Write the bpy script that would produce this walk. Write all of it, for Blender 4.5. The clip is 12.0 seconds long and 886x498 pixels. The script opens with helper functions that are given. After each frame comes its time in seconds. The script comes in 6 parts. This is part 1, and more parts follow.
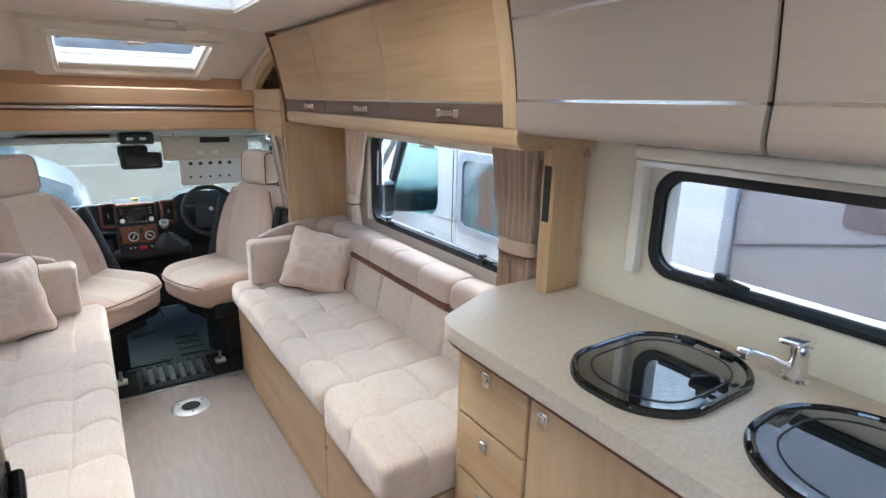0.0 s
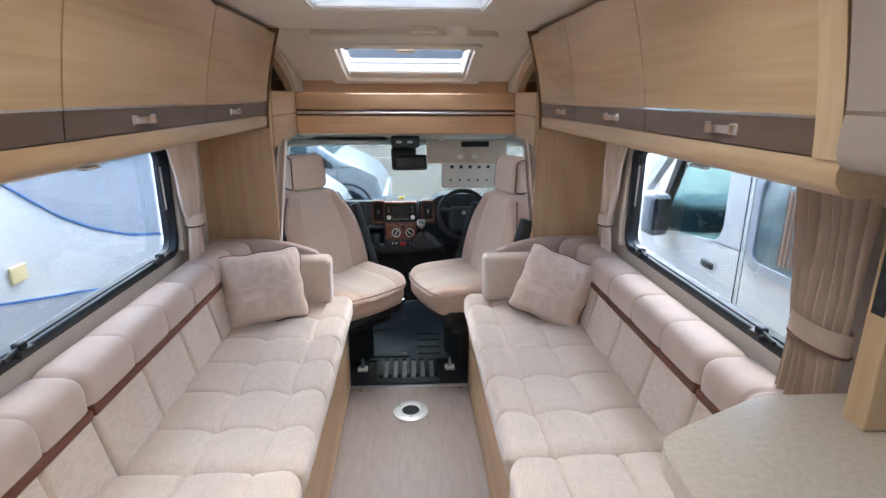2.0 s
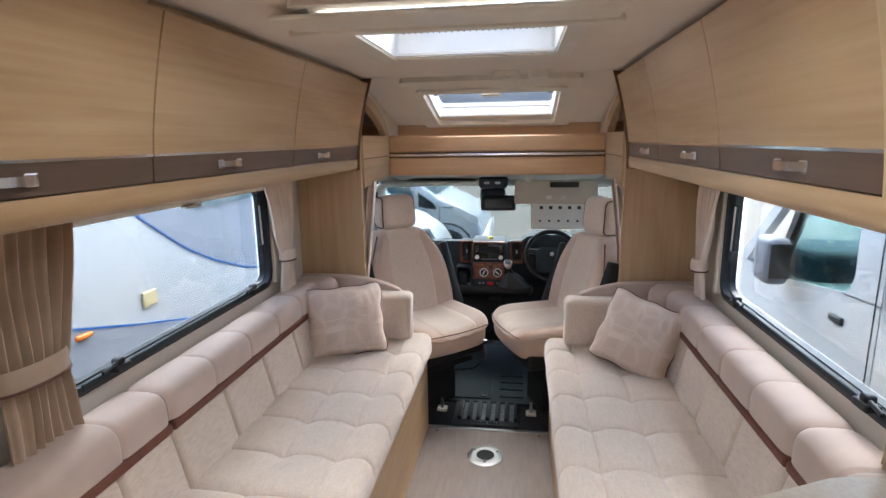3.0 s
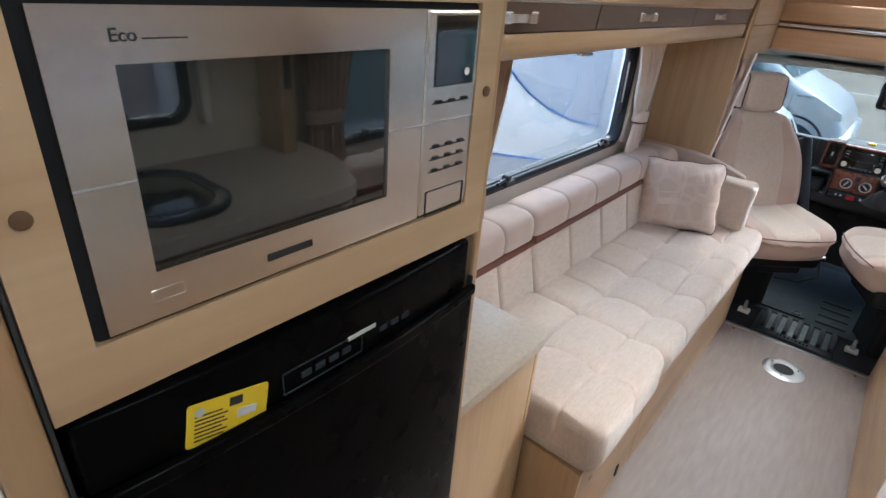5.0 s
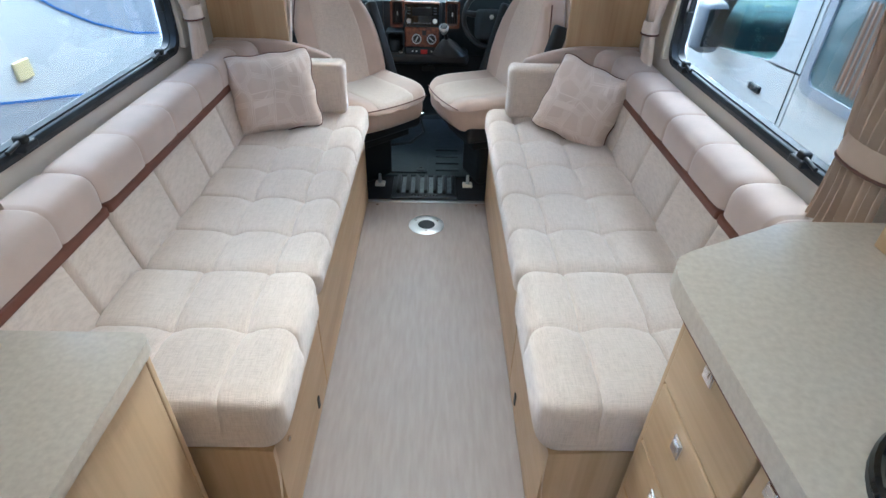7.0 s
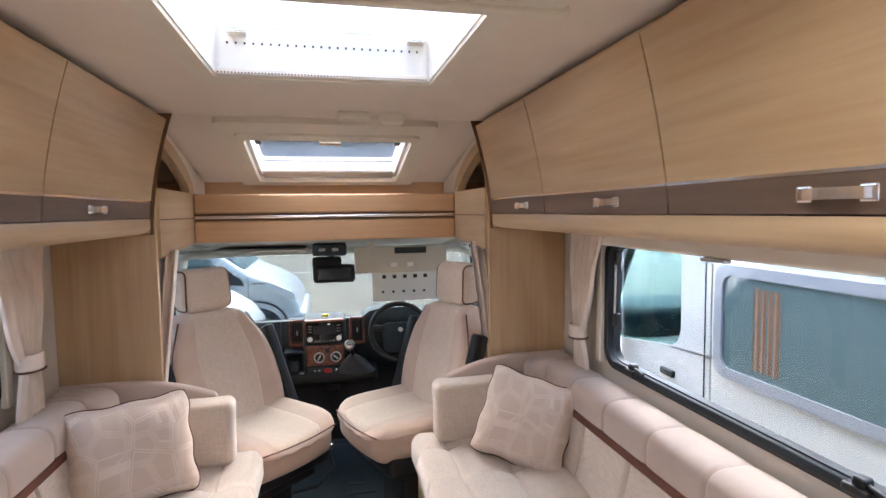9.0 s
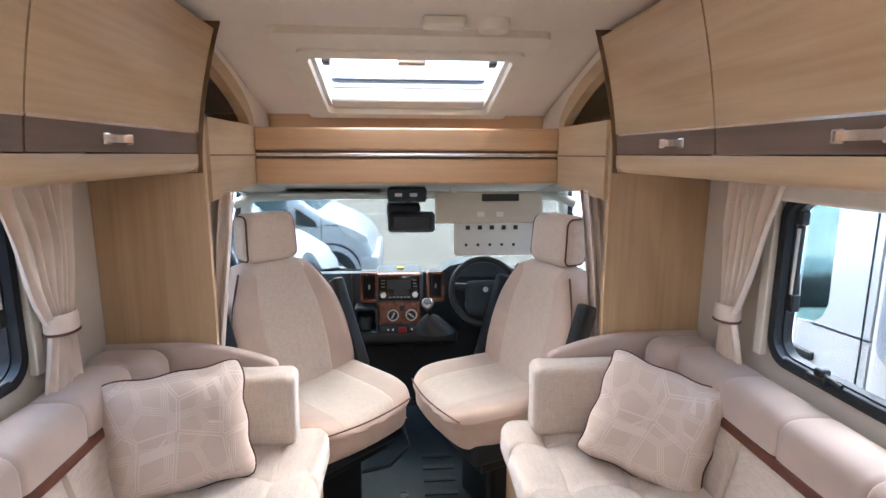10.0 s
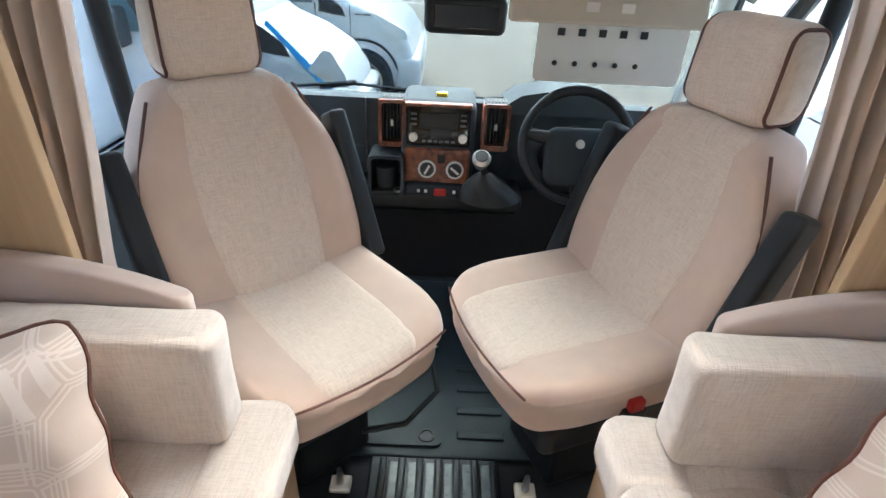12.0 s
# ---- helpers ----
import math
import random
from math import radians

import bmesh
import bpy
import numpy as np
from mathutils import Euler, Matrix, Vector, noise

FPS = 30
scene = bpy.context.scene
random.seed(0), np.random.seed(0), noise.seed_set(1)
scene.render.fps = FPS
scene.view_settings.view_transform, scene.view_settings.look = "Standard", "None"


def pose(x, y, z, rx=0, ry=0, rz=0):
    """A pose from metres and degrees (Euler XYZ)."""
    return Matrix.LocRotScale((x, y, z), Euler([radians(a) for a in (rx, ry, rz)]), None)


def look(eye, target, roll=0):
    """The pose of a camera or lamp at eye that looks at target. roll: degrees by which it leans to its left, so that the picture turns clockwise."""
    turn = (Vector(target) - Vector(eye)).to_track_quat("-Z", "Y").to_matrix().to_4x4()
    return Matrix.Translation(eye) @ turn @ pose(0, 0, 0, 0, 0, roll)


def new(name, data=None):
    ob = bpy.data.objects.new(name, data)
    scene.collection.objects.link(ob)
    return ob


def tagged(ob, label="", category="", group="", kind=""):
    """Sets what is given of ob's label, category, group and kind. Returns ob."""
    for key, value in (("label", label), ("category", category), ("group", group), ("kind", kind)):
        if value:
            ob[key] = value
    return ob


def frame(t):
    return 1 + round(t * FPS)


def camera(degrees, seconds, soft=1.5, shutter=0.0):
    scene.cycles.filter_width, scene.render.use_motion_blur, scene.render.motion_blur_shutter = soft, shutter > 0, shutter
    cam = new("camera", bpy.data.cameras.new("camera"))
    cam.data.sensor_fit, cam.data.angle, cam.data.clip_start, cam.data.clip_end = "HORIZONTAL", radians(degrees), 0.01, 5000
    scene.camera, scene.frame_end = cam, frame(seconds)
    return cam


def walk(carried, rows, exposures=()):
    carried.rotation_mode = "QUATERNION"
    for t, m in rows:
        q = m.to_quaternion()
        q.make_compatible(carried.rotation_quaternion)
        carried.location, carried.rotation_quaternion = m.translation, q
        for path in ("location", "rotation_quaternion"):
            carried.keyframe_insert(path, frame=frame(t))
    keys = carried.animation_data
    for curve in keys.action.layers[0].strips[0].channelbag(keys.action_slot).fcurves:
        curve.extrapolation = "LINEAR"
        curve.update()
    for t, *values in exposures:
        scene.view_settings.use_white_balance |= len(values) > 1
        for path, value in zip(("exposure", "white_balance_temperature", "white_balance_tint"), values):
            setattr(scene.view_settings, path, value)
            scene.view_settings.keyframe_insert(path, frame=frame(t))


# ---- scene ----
cam = camera(79.6, 12.0)
PATH = [
    (0, (-0.287, 0.199, 1.582), (0.787, 1.8, 1.05), 1.2),
    (0.5, (-0.238, 0.229, 1.608), (0.698, 1.942, 1.173), 1.4),
    (1, (-0.199, 0.285, 1.626), (0.503, 2.096, 1.149), 0.9),
    (1.5, (-0.104, 0.421, 1.602), (0.363, 2.3, 1.099), 0.9),
    (2, (0.018, 0.508, 1.611), (0.137, 2.427, 1.06), 0.3),
    (2.5, (0.149, 0.515, 1.62), (-0.043, 2.455, 1.17), -1.3),
    (2.7, (0.176, 0.515, 1.616), (-0.067, 2.463, 1.23), -1.2),
    (4.3, (0.033, 0.398, 1.588), (-0.663, 2.141, 0.897), 3.0),
    (4.5, (0.002, 0.351, 1.593), (-0.853, 2.001, 0.853), 3.3),
    (5, (-0.021, 0.25, 1.613), (-1.129, 1.647, 0.705), 4.5),
    (5.5, (-0.009, 0.222, 1.596), (-1.021, 1.501, 0.439), 5.7),
    (6, (0.011, 0.275, 1.578), (-0.719, 1.533, 0.205), 5.2),
    (6.5, (0.036, 0.429, 1.556), (-0.306, 1.815, 0.155), 4.9),
    (7, (0.045, 0.568, 1.552), (0.081, 2.205, 0.403), 1.7),
    (7.5, (-0.086, 0.666, 1.565), (0.399, 2.468, 0.845), -1.0),
    (7.7, (-0.123, 0.722, 1.515), (0.555, 2.529, 0.989), -1.3),
    (9.3, (-0.02, 1.111, 1.532), (0.297, 3.08, 1.394), -1.0),
    (9.5, (-0.045, 1.194, 1.531), (0.202, 3.173, 1.38), -1.3),
    (10, (-0.052, 1.477, 1.517), (0.112, 3.439, 1.167), 0.2),
    (10.5, (-0.032, 1.733, 1.461), (0.114, 3.621, 0.816), 1.4),
    (11, (0.013, 1.992, 1.458), (0.055, 3.774, 0.552), 2.2),
    (11.5, (0.021, 2.239, 1.409), (0.022, 3.978, 0.421), 2.4),
    (12, (-0.038, 2.49, 1.388), (-0.018, 4.206, 0.36), 3.0),
]
walk(cam, [(t, look(eye, target, roll)) for t, eye, target, roll in PATH], [
    (0, 4.47, 5400, 0), (1, 4.42, 5550, 3), (2, 4.35, 5450, 3), (2.5, 4.22, 5650, 3), (4.5, 4.15, 5600, 3), (5.5, 4.3, 5150, 0), (6.5, 4.45, 4950, -8), (7, 4.34, 5000, -5), (7.5, 4.35, 5250, 0), (9.5, 4.62, 5900, 6), (10, 4.72, 5600, 4), (10.5, 4.72, 5450, 1), (12, 4.62, 5550, -2)])
# ---- world and light ----
world = bpy.data.worlds.new("sky")
scene.world = world
world.use_nodes = True
wn = world.node_tree
sky = wn.nodes.new("ShaderNodeTexSky")
sky.sky_type, sky.sun_disc = "NISHITA", False
sky.sun_elevation, sky.sun_rotation, sky.dust_density = radians(58), radians(5), 4.0
wn.links.new(sky.outputs[0], wn.nodes["Background"].inputs[0])
wn.nodes["Background"].inputs[1].default_value = 0.15
sun = new("sun", bpy.data.lights.new("sun", "SUN"))
sun.data.energy, sun.data.angle, sun.data.color = 0.4, radians(60), (1.0, 0.97, 0.93)
sun.matrix_world = look((0.4, 7, 8), (0, 2, 0))


# ---- geometry helpers ----
class Geo:
    """Vertices and faces gathered for one mesh."""

    def __init__(self, v=(), f=()):
        self.v, self.f = [tuple(p) for p in v], [tuple(q) for q in f]
        self.crisp = False

    def add(self, other, m=None):
        k = len(self.v)
        self.v += [tuple(m @ Vector(p)) for p in other.v] if m else other.v
        self.f += [tuple(i + k for i in q) for q in other.f]
        self.crisp = self.crisp or other.crisp
        return self

    def moved(self, m):
        return Geo().add(self, m)


def rbox(lo, hi, r=0.004, seg=2, cuts=(1, 1, 1), bend=None):
    """A box with rounded edges; cuts: divisions of the flat parts; bend(p, n) moves each point."""
    c = [(a + b) / 2 for a, b in zip(lo, hi)]
    h = [abs(b - a) / 2 for a, b in zip(lo, hi)]
    r = min(r, *[q * 0.98 for q in h])
    lines = []
    for k in range(3):
        i = h[k] - r
        a = [-i - r * math.cos(0.5 * math.pi * s / seg) / 1.0 for s in range(seg)]
        m = [-i + 2 * i * s / cuts[k] for s in range(cuts[k] + 1)]
        lines.append(a + m + [-q for q in reversed(a)])
    index, g = {}, Geo()
    g.crisp = seg <= 2

    def vert(p):
        key = tuple(round(q, 6) for q in p)
        if key not in index:
            q = [max(-(h[k] - r), min(h[k] - r, p[k])) for k in range(3)]
            d = Vector([p[k] - q[k] for k in range(3)])
            # spread the corner points evenly over the rounding
            d = Vector([math.copysign(math.tan(min(abs(x) / r, 1) * math.pi / 4), x) if seg > 1 else x for x in d])
            n = d.normalized() if d.length > 1e-9 else Vector((0, 0, 1))
            w = Vector(q) + n * r + Vector(c)
            if bend:
                w = bend(w, n)
            index[key] = len(g.v)
            g.v.append(tuple(w))
        return index[key]

    for k in range(3):
        u, w = (k + 1) % 3, (k + 2) % 3
        for s in (-1, 1):
            for i in range(len(lines[u]) - 1):
                for j in range(len(lines[w]) - 1):
                    q = []
                    for du, dw in ((0, 0), (1, 0), (1, 1), (0, 1)):
                        p = [0, 0, 0]
                        p[k], p[u], p[w] = s * h[k], lines[u][i + du], lines[w][j + dw]
                        q.append(vert(p))
                    g.f.append(tuple(q) if s > 0 else tuple(reversed(q)))
    return g


def cyl(a, b, r, r2=None, n=20):
    a, b = Vector(a), Vector(b)
    r2 = r if r2 is None else r2
    z = (b - a).normalized()
    x = z.orthogonal().normalized()
    y = z.cross(x)
    g = Geo()
    for p, q in ((a, r), (b, r2)):
        g.v += [tuple(p + (x * math.cos(2 * math.pi * i / n) + y * math.sin(2 * math.pi * i / n)) * q) for i in range(n)]
    g.f = [(i, (i + 1) % n, n + (i + 1) % n, n + i) for i in range(n)]
    g.f += [tuple(reversed(range(n))), tuple(range(n, 2 * n))]
    return g


def lathe(rings, n=28, m=None):
    """rings: (radius, height) turned about z."""
    g = Geo()
    for r, z in rings:
        g.v += [(r * math.cos(2 * math.pi * i / n), r * math.sin(2 * math.pi * i / n), z) for i in range(n)]
    for k in range(len(rings) - 1):
        g.f += [(k * n + i, k * n + (i + 1) % n, (k + 1) * n + (i + 1) % n, (k + 1) * n + i) for i in range(n)]
    g.f += [tuple(reversed(range(n))), tuple(range((len(rings) - 1) * n, len(rings) * n))]
    return g.moved(m) if m else g


def tube(points, r, n=8, closed=False):
    P = [Vector(p) for p in points]
    g, k = Geo(), len(points)
    up = None
    for i, p in enumerate(P):
        a = P[i - 1] if i or closed else P[0]
        b = P[(i + 1) % k] if i < k - 1 or closed else P[-1]
        t = (b - a).normalized()
        up = t.orthogonal().normalized() if up is None else (up - t * up.dot(t)).normalized()
        s = t.cross(up)
        g.v += [tuple(p + (up * math.cos(2 * math.pi * j / n) + s * math.sin(2 * math.pi * j / n)) * r) for j in range(n)]
    for i in range(k if closed else k - 1):
        a, b = i * n, ((i + 1) % k) * n
        g.f += [(a + j, a + (j + 1) % n, b + (j + 1) % n, b + j) for j in range(n)]
    if not closed:
        g.f += [tuple(reversed(range(n))), tuple(range((k - 1) * n, k * n))]
    return g


def prism(poly, axis, a, b):
    """A polygon pushed along an axis; poly holds the two other coordinates in the order of the axes."""
    g, n = Geo(), len(poly)
    for s in (a, b):
        for p, q in poly:
            g.v.append((s, p, q) if axis == 0 else (p, s, q) if axis == 1 else (p, q, s))
    g.f = [(i, (i + 1) % n, n + (i + 1) % n, n + i) for i in range(n)]
    g.f += [tuple(reversed(range(n))), tuple(range(n, 2 * n))]
    return g


def sweep(profile, axis, a, b, cuts=1, bend=None):
    """An open profile of two coordinates, drawn along an axis as a sheet."""
    g, n = Geo(), len(profile)
    for k in range(cuts + 1):
        s = a + (b - a) * k / cuts
        for p, q in profile:
            w = (s, p, q) if axis == 0 else (p, s, q) if axis == 1 else (p, q, s)
            g.v.append(tuple(bend(Vector(w))) if bend else w)
    for k in range(cuts):
        g.f += [(k * n + i, k * n + i + 1, (k + 1) * n + i + 1, (k + 1) * n + i) for i in range(n - 1)]
    return g


def rounded(w, h, r, n=6, cx=0, cy=0):
    """A rounded rectangle's outline."""
    out = []
    for k, (sx, sy) in enumerate(((1, 1), (-1, 1), (-1, -1), (1, -1))):
        for i in range(n + 1):
            t = math.pi / 2 * (k + i / n)
            out.append((cx + sx * (w / 2 - r) + r * math.cos(t), cy + sy * (h / 2 - r) + r * math.sin(t)))
    return out


def ring(outer, inner, axis, a, b):
    """A frame between two outlines of equal count, pushed along an axis."""
    g, n = Geo(), len(outer)
    for s in (a, b):
        for poly in (outer, inner):
            for p, q in poly:
                g.v.append((s, p, q) if axis == 0 else (p, s, q) if axis == 1 else (p, q, s))
    for i in range(n):
        j = (i + 1) % n
        g.f += [(i, j, n + j, n + i), (2 * n + j, 2 * n + i, 3 * n + i, 3 * n + j), (j, i, 2 * n + i, 2 * n + j), (n + i, n + j, 3 * n + j, 3 * n + i)]
    return g


def slab(axis, a, b, us, ws, holes):
    """A wall between a and b along an axis, spread over us and ws, with rectangular holes (u0, u1, w0, w1) through it."""
    U = sorted({*us, *[h[0] for h in holes], *[h[1] for h in holes]})
    W = sorted({*ws, *[h[2] for h in holes], *[h[3] for h in holes]})
    full = lambda i, j: 0 <= i < len(U) - 1 and 0 <= j < len(W) - 1 and not any(
        h[0] < (U[i] + U[i + 1]) / 2 < h[1] and h[2] < (W[j] + W[j + 1]) / 2 < h[3] for h in holes)
    g = Geo()
    put = lambda s, p, q: (s, p, q) if axis == 0 else (p, s, q) if axis == 1 else (p, q, s)

    def quad(*pts):
        k = len(g.v)
        g.v.extend(pts)
        g.f.append((k, k + 1, k + 2, k + 3))

    for i in range(len(U) - 1):
        for j in range(len(W) - 1):
            if not full(i, j):
                continue
            u0, u1, w0, w1 = U[i], U[i + 1], W[j], W[j + 1]
            quad(put(b, u0, w0), put(b, u1, w0), put(b, u1, w1), put(b, u0, w1))
            quad(put(a, u0, w1), put(a, u1, w1), put(a, u1, w0), put(a, u0, w0))
            for di, dj, p, q in ((-1, 0, (u0, w0), (u0, w1)), (1, 0, (u1, w1), (u1, w0)), (0, -1, (u1, w0), (u0, w0)), (0, 1, (u0, w1), (u1, w1))):
                if not full(i + di, j + dj):
                    quad(put(a, *p), put(b, *p), put(b, *q), put(a, *q))
    return g


def link(name, geo, material, flat=False):
    me = bpy.data.meshes.new(name)
    me.from_pydata(geo.v, [], geo.f)
    bm = bmesh.new()
    bm.from_mesh(me)
    bmesh.ops.remove_doubles(bm, verts=bm.verts, dist=1e-5)
    bmesh.ops.recalc_face_normals(bm, faces=bm.faces)
    bm.to_mesh(me)
    bm.free()
    me.materials.append(material)
    if not flat and material not in (GLASS, WGLASS, HGLASS, RGLASS):
        me.polygons.foreach_set("use_smooth", [True] * len(me.polygons))
        me.set_sharp_from_angle(angle=radians(14 if geo.crisp else 38))
    return new(name, me)


def part(name, geo, material, parent, label="", flat=False):
    ob = link(name, geo, material, flat)
    ob.parent = parent
    root = parent.parent or parent
    base = parent.matrix_basis if not parent.parent else parent.parent.matrix_basis
    ob.matrix_parent_inverse = base.inverted() if not parent.parent else Matrix.Identity(4)
    return tagged(ob, label)


def thing(name, at, label, category, group="", kind=""):
    ob = new(name)
    ob.location = at
    ob.empty_display_size = 0.05
    ob.matrix_basis = Matrix.Translation(at)
    return tagged(ob, label, category, group, kind)


def lettering(text, size, at):
    """Printed letters in the built-in font on a face turned towards +x."""
    cu = bpy.data.curves.new("letters", "FONT")
    cu.body, cu.size, cu.extrude, cu.resolution_u = text, size, 0.0003, 3
    ob = new("letters", cu)
    me = bpy.data.meshes.new_from_object(ob)
    M = Matrix.Translation(at) @ Matrix(((0, 0, 1, 0), (1, 0, 0, 0), (0, 1, 0, 0), (0, 0, 0, 1)))
    g = Geo([M @ v.co for v in me.vertices], [tuple(p.vertices) for p in me.polygons])
    bpy.data.objects.remove(ob)
    bpy.data.meshes.remove(me)
    bpy.data.curves.remove(cu)
    return g


def structure(name, geo, material, label, category, flat=True):
    return tagged(link(name, geo, material, flat), label, category, "", "structure")


def whole(name, geo, material, label, category, group=""):
    return tagged(link(name, geo, material), label, category, group)


def mirrored(geo, s):
    if s > 0:
        return geo
    g = Geo([(-x, y, z) for x, y, z in geo.v], [tuple(reversed(f)) for f in geo.f])
    g.crisp = geo.crisp
    return g


# ---- materials ----
def material(name, color, rough=0.5, metal=0.0, vary=0.0, scale=8.0, stretch=(1, 1, 1), bump=0.0, bump_scale=200.0, bump_stretch=(1, 1, 1),
             color2=None, coat=0.0, trans=0.0, sheen=0.0, rough_vary=0.0, detail=5.0, emit=None, ior=1.45):
    m = bpy.data.materials.new(name)
    m.use_nodes = True
    nt = m.node_tree
    b = nt.nodes["Principled BSDF"]
    b.inputs["Base Color"].default_value = (*color, 1)
    b.inputs["Roughness"].default_value, b.inputs["Metallic"].default_value = rough, metal
    b.inputs["Coat Weight"].default_value, b.inputs["Transmission Weight"].default_value = coat, trans
    b.inputs["Sheen Weight"].default_value, b.inputs["IOR"].default_value = sheen, ior
    if emit:
        b.inputs["Emission Color"].default_value, b.inputs["Emission Strength"].default_value = (*emit[0], 1), emit[1]
    tc = nt.nodes.new("ShaderNodeTexCoord")

    def noise_at(sc, st, det):
        mp = nt.nodes.new("ShaderNodeMapping")
        mp.inputs["Scale"].default_value = st
        nt.links.new(tc.outputs["Object"], mp.inputs[0])
        nz = nt.nodes.new("ShaderNodeTexNoise")
        nz.inputs["Scale"].default_value, nz.inputs["Detail"].default_value = sc, det
        nt.links.new(mp.outputs[0], nz.inputs["Vector"])
        return nz

    if vary or color2:
        nz = noise_at(scale, stretch, detail)
        ramp = nt.nodes.new("ShaderNodeValToRGB")
        c2 = color2 or tuple(c * (1 - vary) for c in color)
        ramp.color_ramp.elements[0].position, ramp.color_ramp.elements[1].position = 0.32, 0.68
        ramp.color_ramp.elements[0].color, ramp.color_ramp.elements[1].color = (*c2, 1), (*color, 1)
        nt.links.new(nz.outputs[0], ramp.inputs[0])
        nt.links.new(ramp.outputs[0], b.inputs["Base Color"])
    if rough_vary:
        nr = noise_at(scale * 2.7, (1, 1, 1), 3)
        mr = nt.nodes.new("ShaderNodeMapRange")
        mr.inputs["To Min"].default_value, mr.inputs["To Max"].default_value = rough - rough_vary, rough + rough_vary
        nt.links.new(nr.outputs[0], mr.inputs[0])
        nt.links.new(mr.outputs[0], b.inputs["Roughness"])
    if bump:
        nb = noise_at(bump_scale, bump_stretch, 3)
        bp = nt.nodes.new("ShaderNodeBump")
        bp.inputs["Strength"].default_value, bp.inputs["Distance"].default_value = bump, 0.002
        nt.links.new(nb.outputs[0], bp.inputs["Height"])
        nt.links.new(bp.outputs[0], b.inputs["Normal"])
    return m


def wood(name, light, dark, along, rough=0.38, figure=1.0):
    """Laminate with a straight grain along one axis: broad cathedral bands, streaks and pores."""
    m = material(name, light, rough, bump=0.08, bump_scale=90, bump_stretch=[0.06 if k == along else 1 for k in range(3)], rough_vary=0.05, scale=6)
    nt, b = m.node_tree, m.node_tree.nodes["Principled BSDF"]
    tc = nt.nodes.new("ShaderNodeTexCoord")
    fac = None
    for sc, squash, w in ((2.6, 0.22, 0.7 * figure), (14, 0.09, 0.33), (70, 0.03, 0.22)):
        mp = nt.nodes.new("ShaderNodeMapping")
        mp.inputs["Scale"].default_value = [squash if k == along else 1 for k in range(3)]
        mp.inputs["Location"].default_value = (sc, 1.7, 0.3)
        nt.links.new(tc.outputs["Object"], mp.inputs[0])
        nz = nt.nodes.new("ShaderNodeTexNoise")
        nz.inputs["Scale"].default_value, nz.inputs["Detail"].default_value, nz.inputs["Distortion"].default_value = sc, 4, 0.8 if sc < 5 else 0.2
        nt.links.new(mp.outputs[0], nz.inputs["Vector"])
        ml = nt.nodes.new("ShaderNodeMath")
        ml.operation = "MULTIPLY_ADD"
        ml.inputs[1].default_value = w
        nt.links.new(nz.outputs[0], ml.inputs[0])
        if fac:
            nt.links.new(fac, ml.inputs[2])
        else:
            ml.inputs[2].default_value = 0
        fac = ml.outputs[0]
    ramp = nt.nodes.new("ShaderNodeValToRGB")
    e = ramp.color_ramp.elements
    e[0].position, e[1].position = 0.46, 0.76
    e[0].color, e[1].color = (*dark, 1), (*light, 1)
    nt.links.new(fac, ramp.inputs[0])
    nt.links.new(ramp.outputs[0], b.inputs["Base Color"])
    return m


def weave(name, color, dark, scale=460.0, strength=0.45, mottled=0.04, sheen=0.3):
    """Woven cloth: crossed threads in relief and colour, with a faint mottling."""
    m = material(name, color, 0.9, sheen=sheen)
    nt, b = m.node_tree, m.node_tree.nodes["Principled BSDF"]
    tc = nt.nodes.new("ShaderNodeTexCoord")
    total = None
    for st in ((0.07, 1.0, 1.0), (1.0, 0.07, 0.07)):
        mp = nt.nodes.new("ShaderNodeMapping")
        mp.inputs["Scale"].default_value = st
        nt.links.new(tc.outputs["Object"], mp.inputs[0])
        nz = nt.nodes.new("ShaderNodeTexNoise")
        nz.inputs["Scale"].default_value, nz.inputs["Detail"].default_value = scale, 2
        nt.links.new(mp.outputs[0], nz.inputs["Vector"])
        if total:
            ad = nt.nodes.new("ShaderNodeMath")
            nt.links.new(total, ad.inputs[0])
            nt.links.new(nz.outputs[0], ad.inputs[1])
            total = ad.outputs[0]
        else:
            total = nz.outputs[0]
    big = nt.nodes.new("ShaderNodeTexNoise")
    big.inputs["Scale"].default_value, big.inputs["Detail"].default_value = 7, 4
    nt.links.new(tc.outputs["Object"], big.inputs["Vector"])
    ad = nt.nodes.new("ShaderNodeMath")
    ad.operation = "MULTIPLY_ADD"
    ad.inputs[1].default_value = mottled * 4
    nt.links.new(big.outputs[0], ad.inputs[0])
    nt.links.new(total, ad.inputs[2])
    ramp = nt.nodes.new("ShaderNodeValToRGB")
    e = ramp.color_ramp.elements
    e[0].position, e[1].position = 0.5, 1.12
    e[0].color, e[1].color = (*dark, 1), (*color, 1)
    sc = nt.nodes.new("ShaderNodeMath")
    sc.operation = "MULTIPLY"
    sc.inputs[1].default_value = 0.8
    nt.links.new(ad.outputs[0], sc.inputs[0])
    nt.links.new(sc.outputs[0], ramp.inputs[0])
    nt.links.new(ramp.outputs[0], b.inputs["Base Color"])
    bp = nt.nodes.new("ShaderNodeBump")
    bp.inputs["Strength"].default_value, bp.inputs["Distance"].default_value = strength, 0.0015
    nt.links.new(total, bp.inputs["Height"])
    nt.links.new(bp.outputs[0], b.inputs["Normal"])
    return m


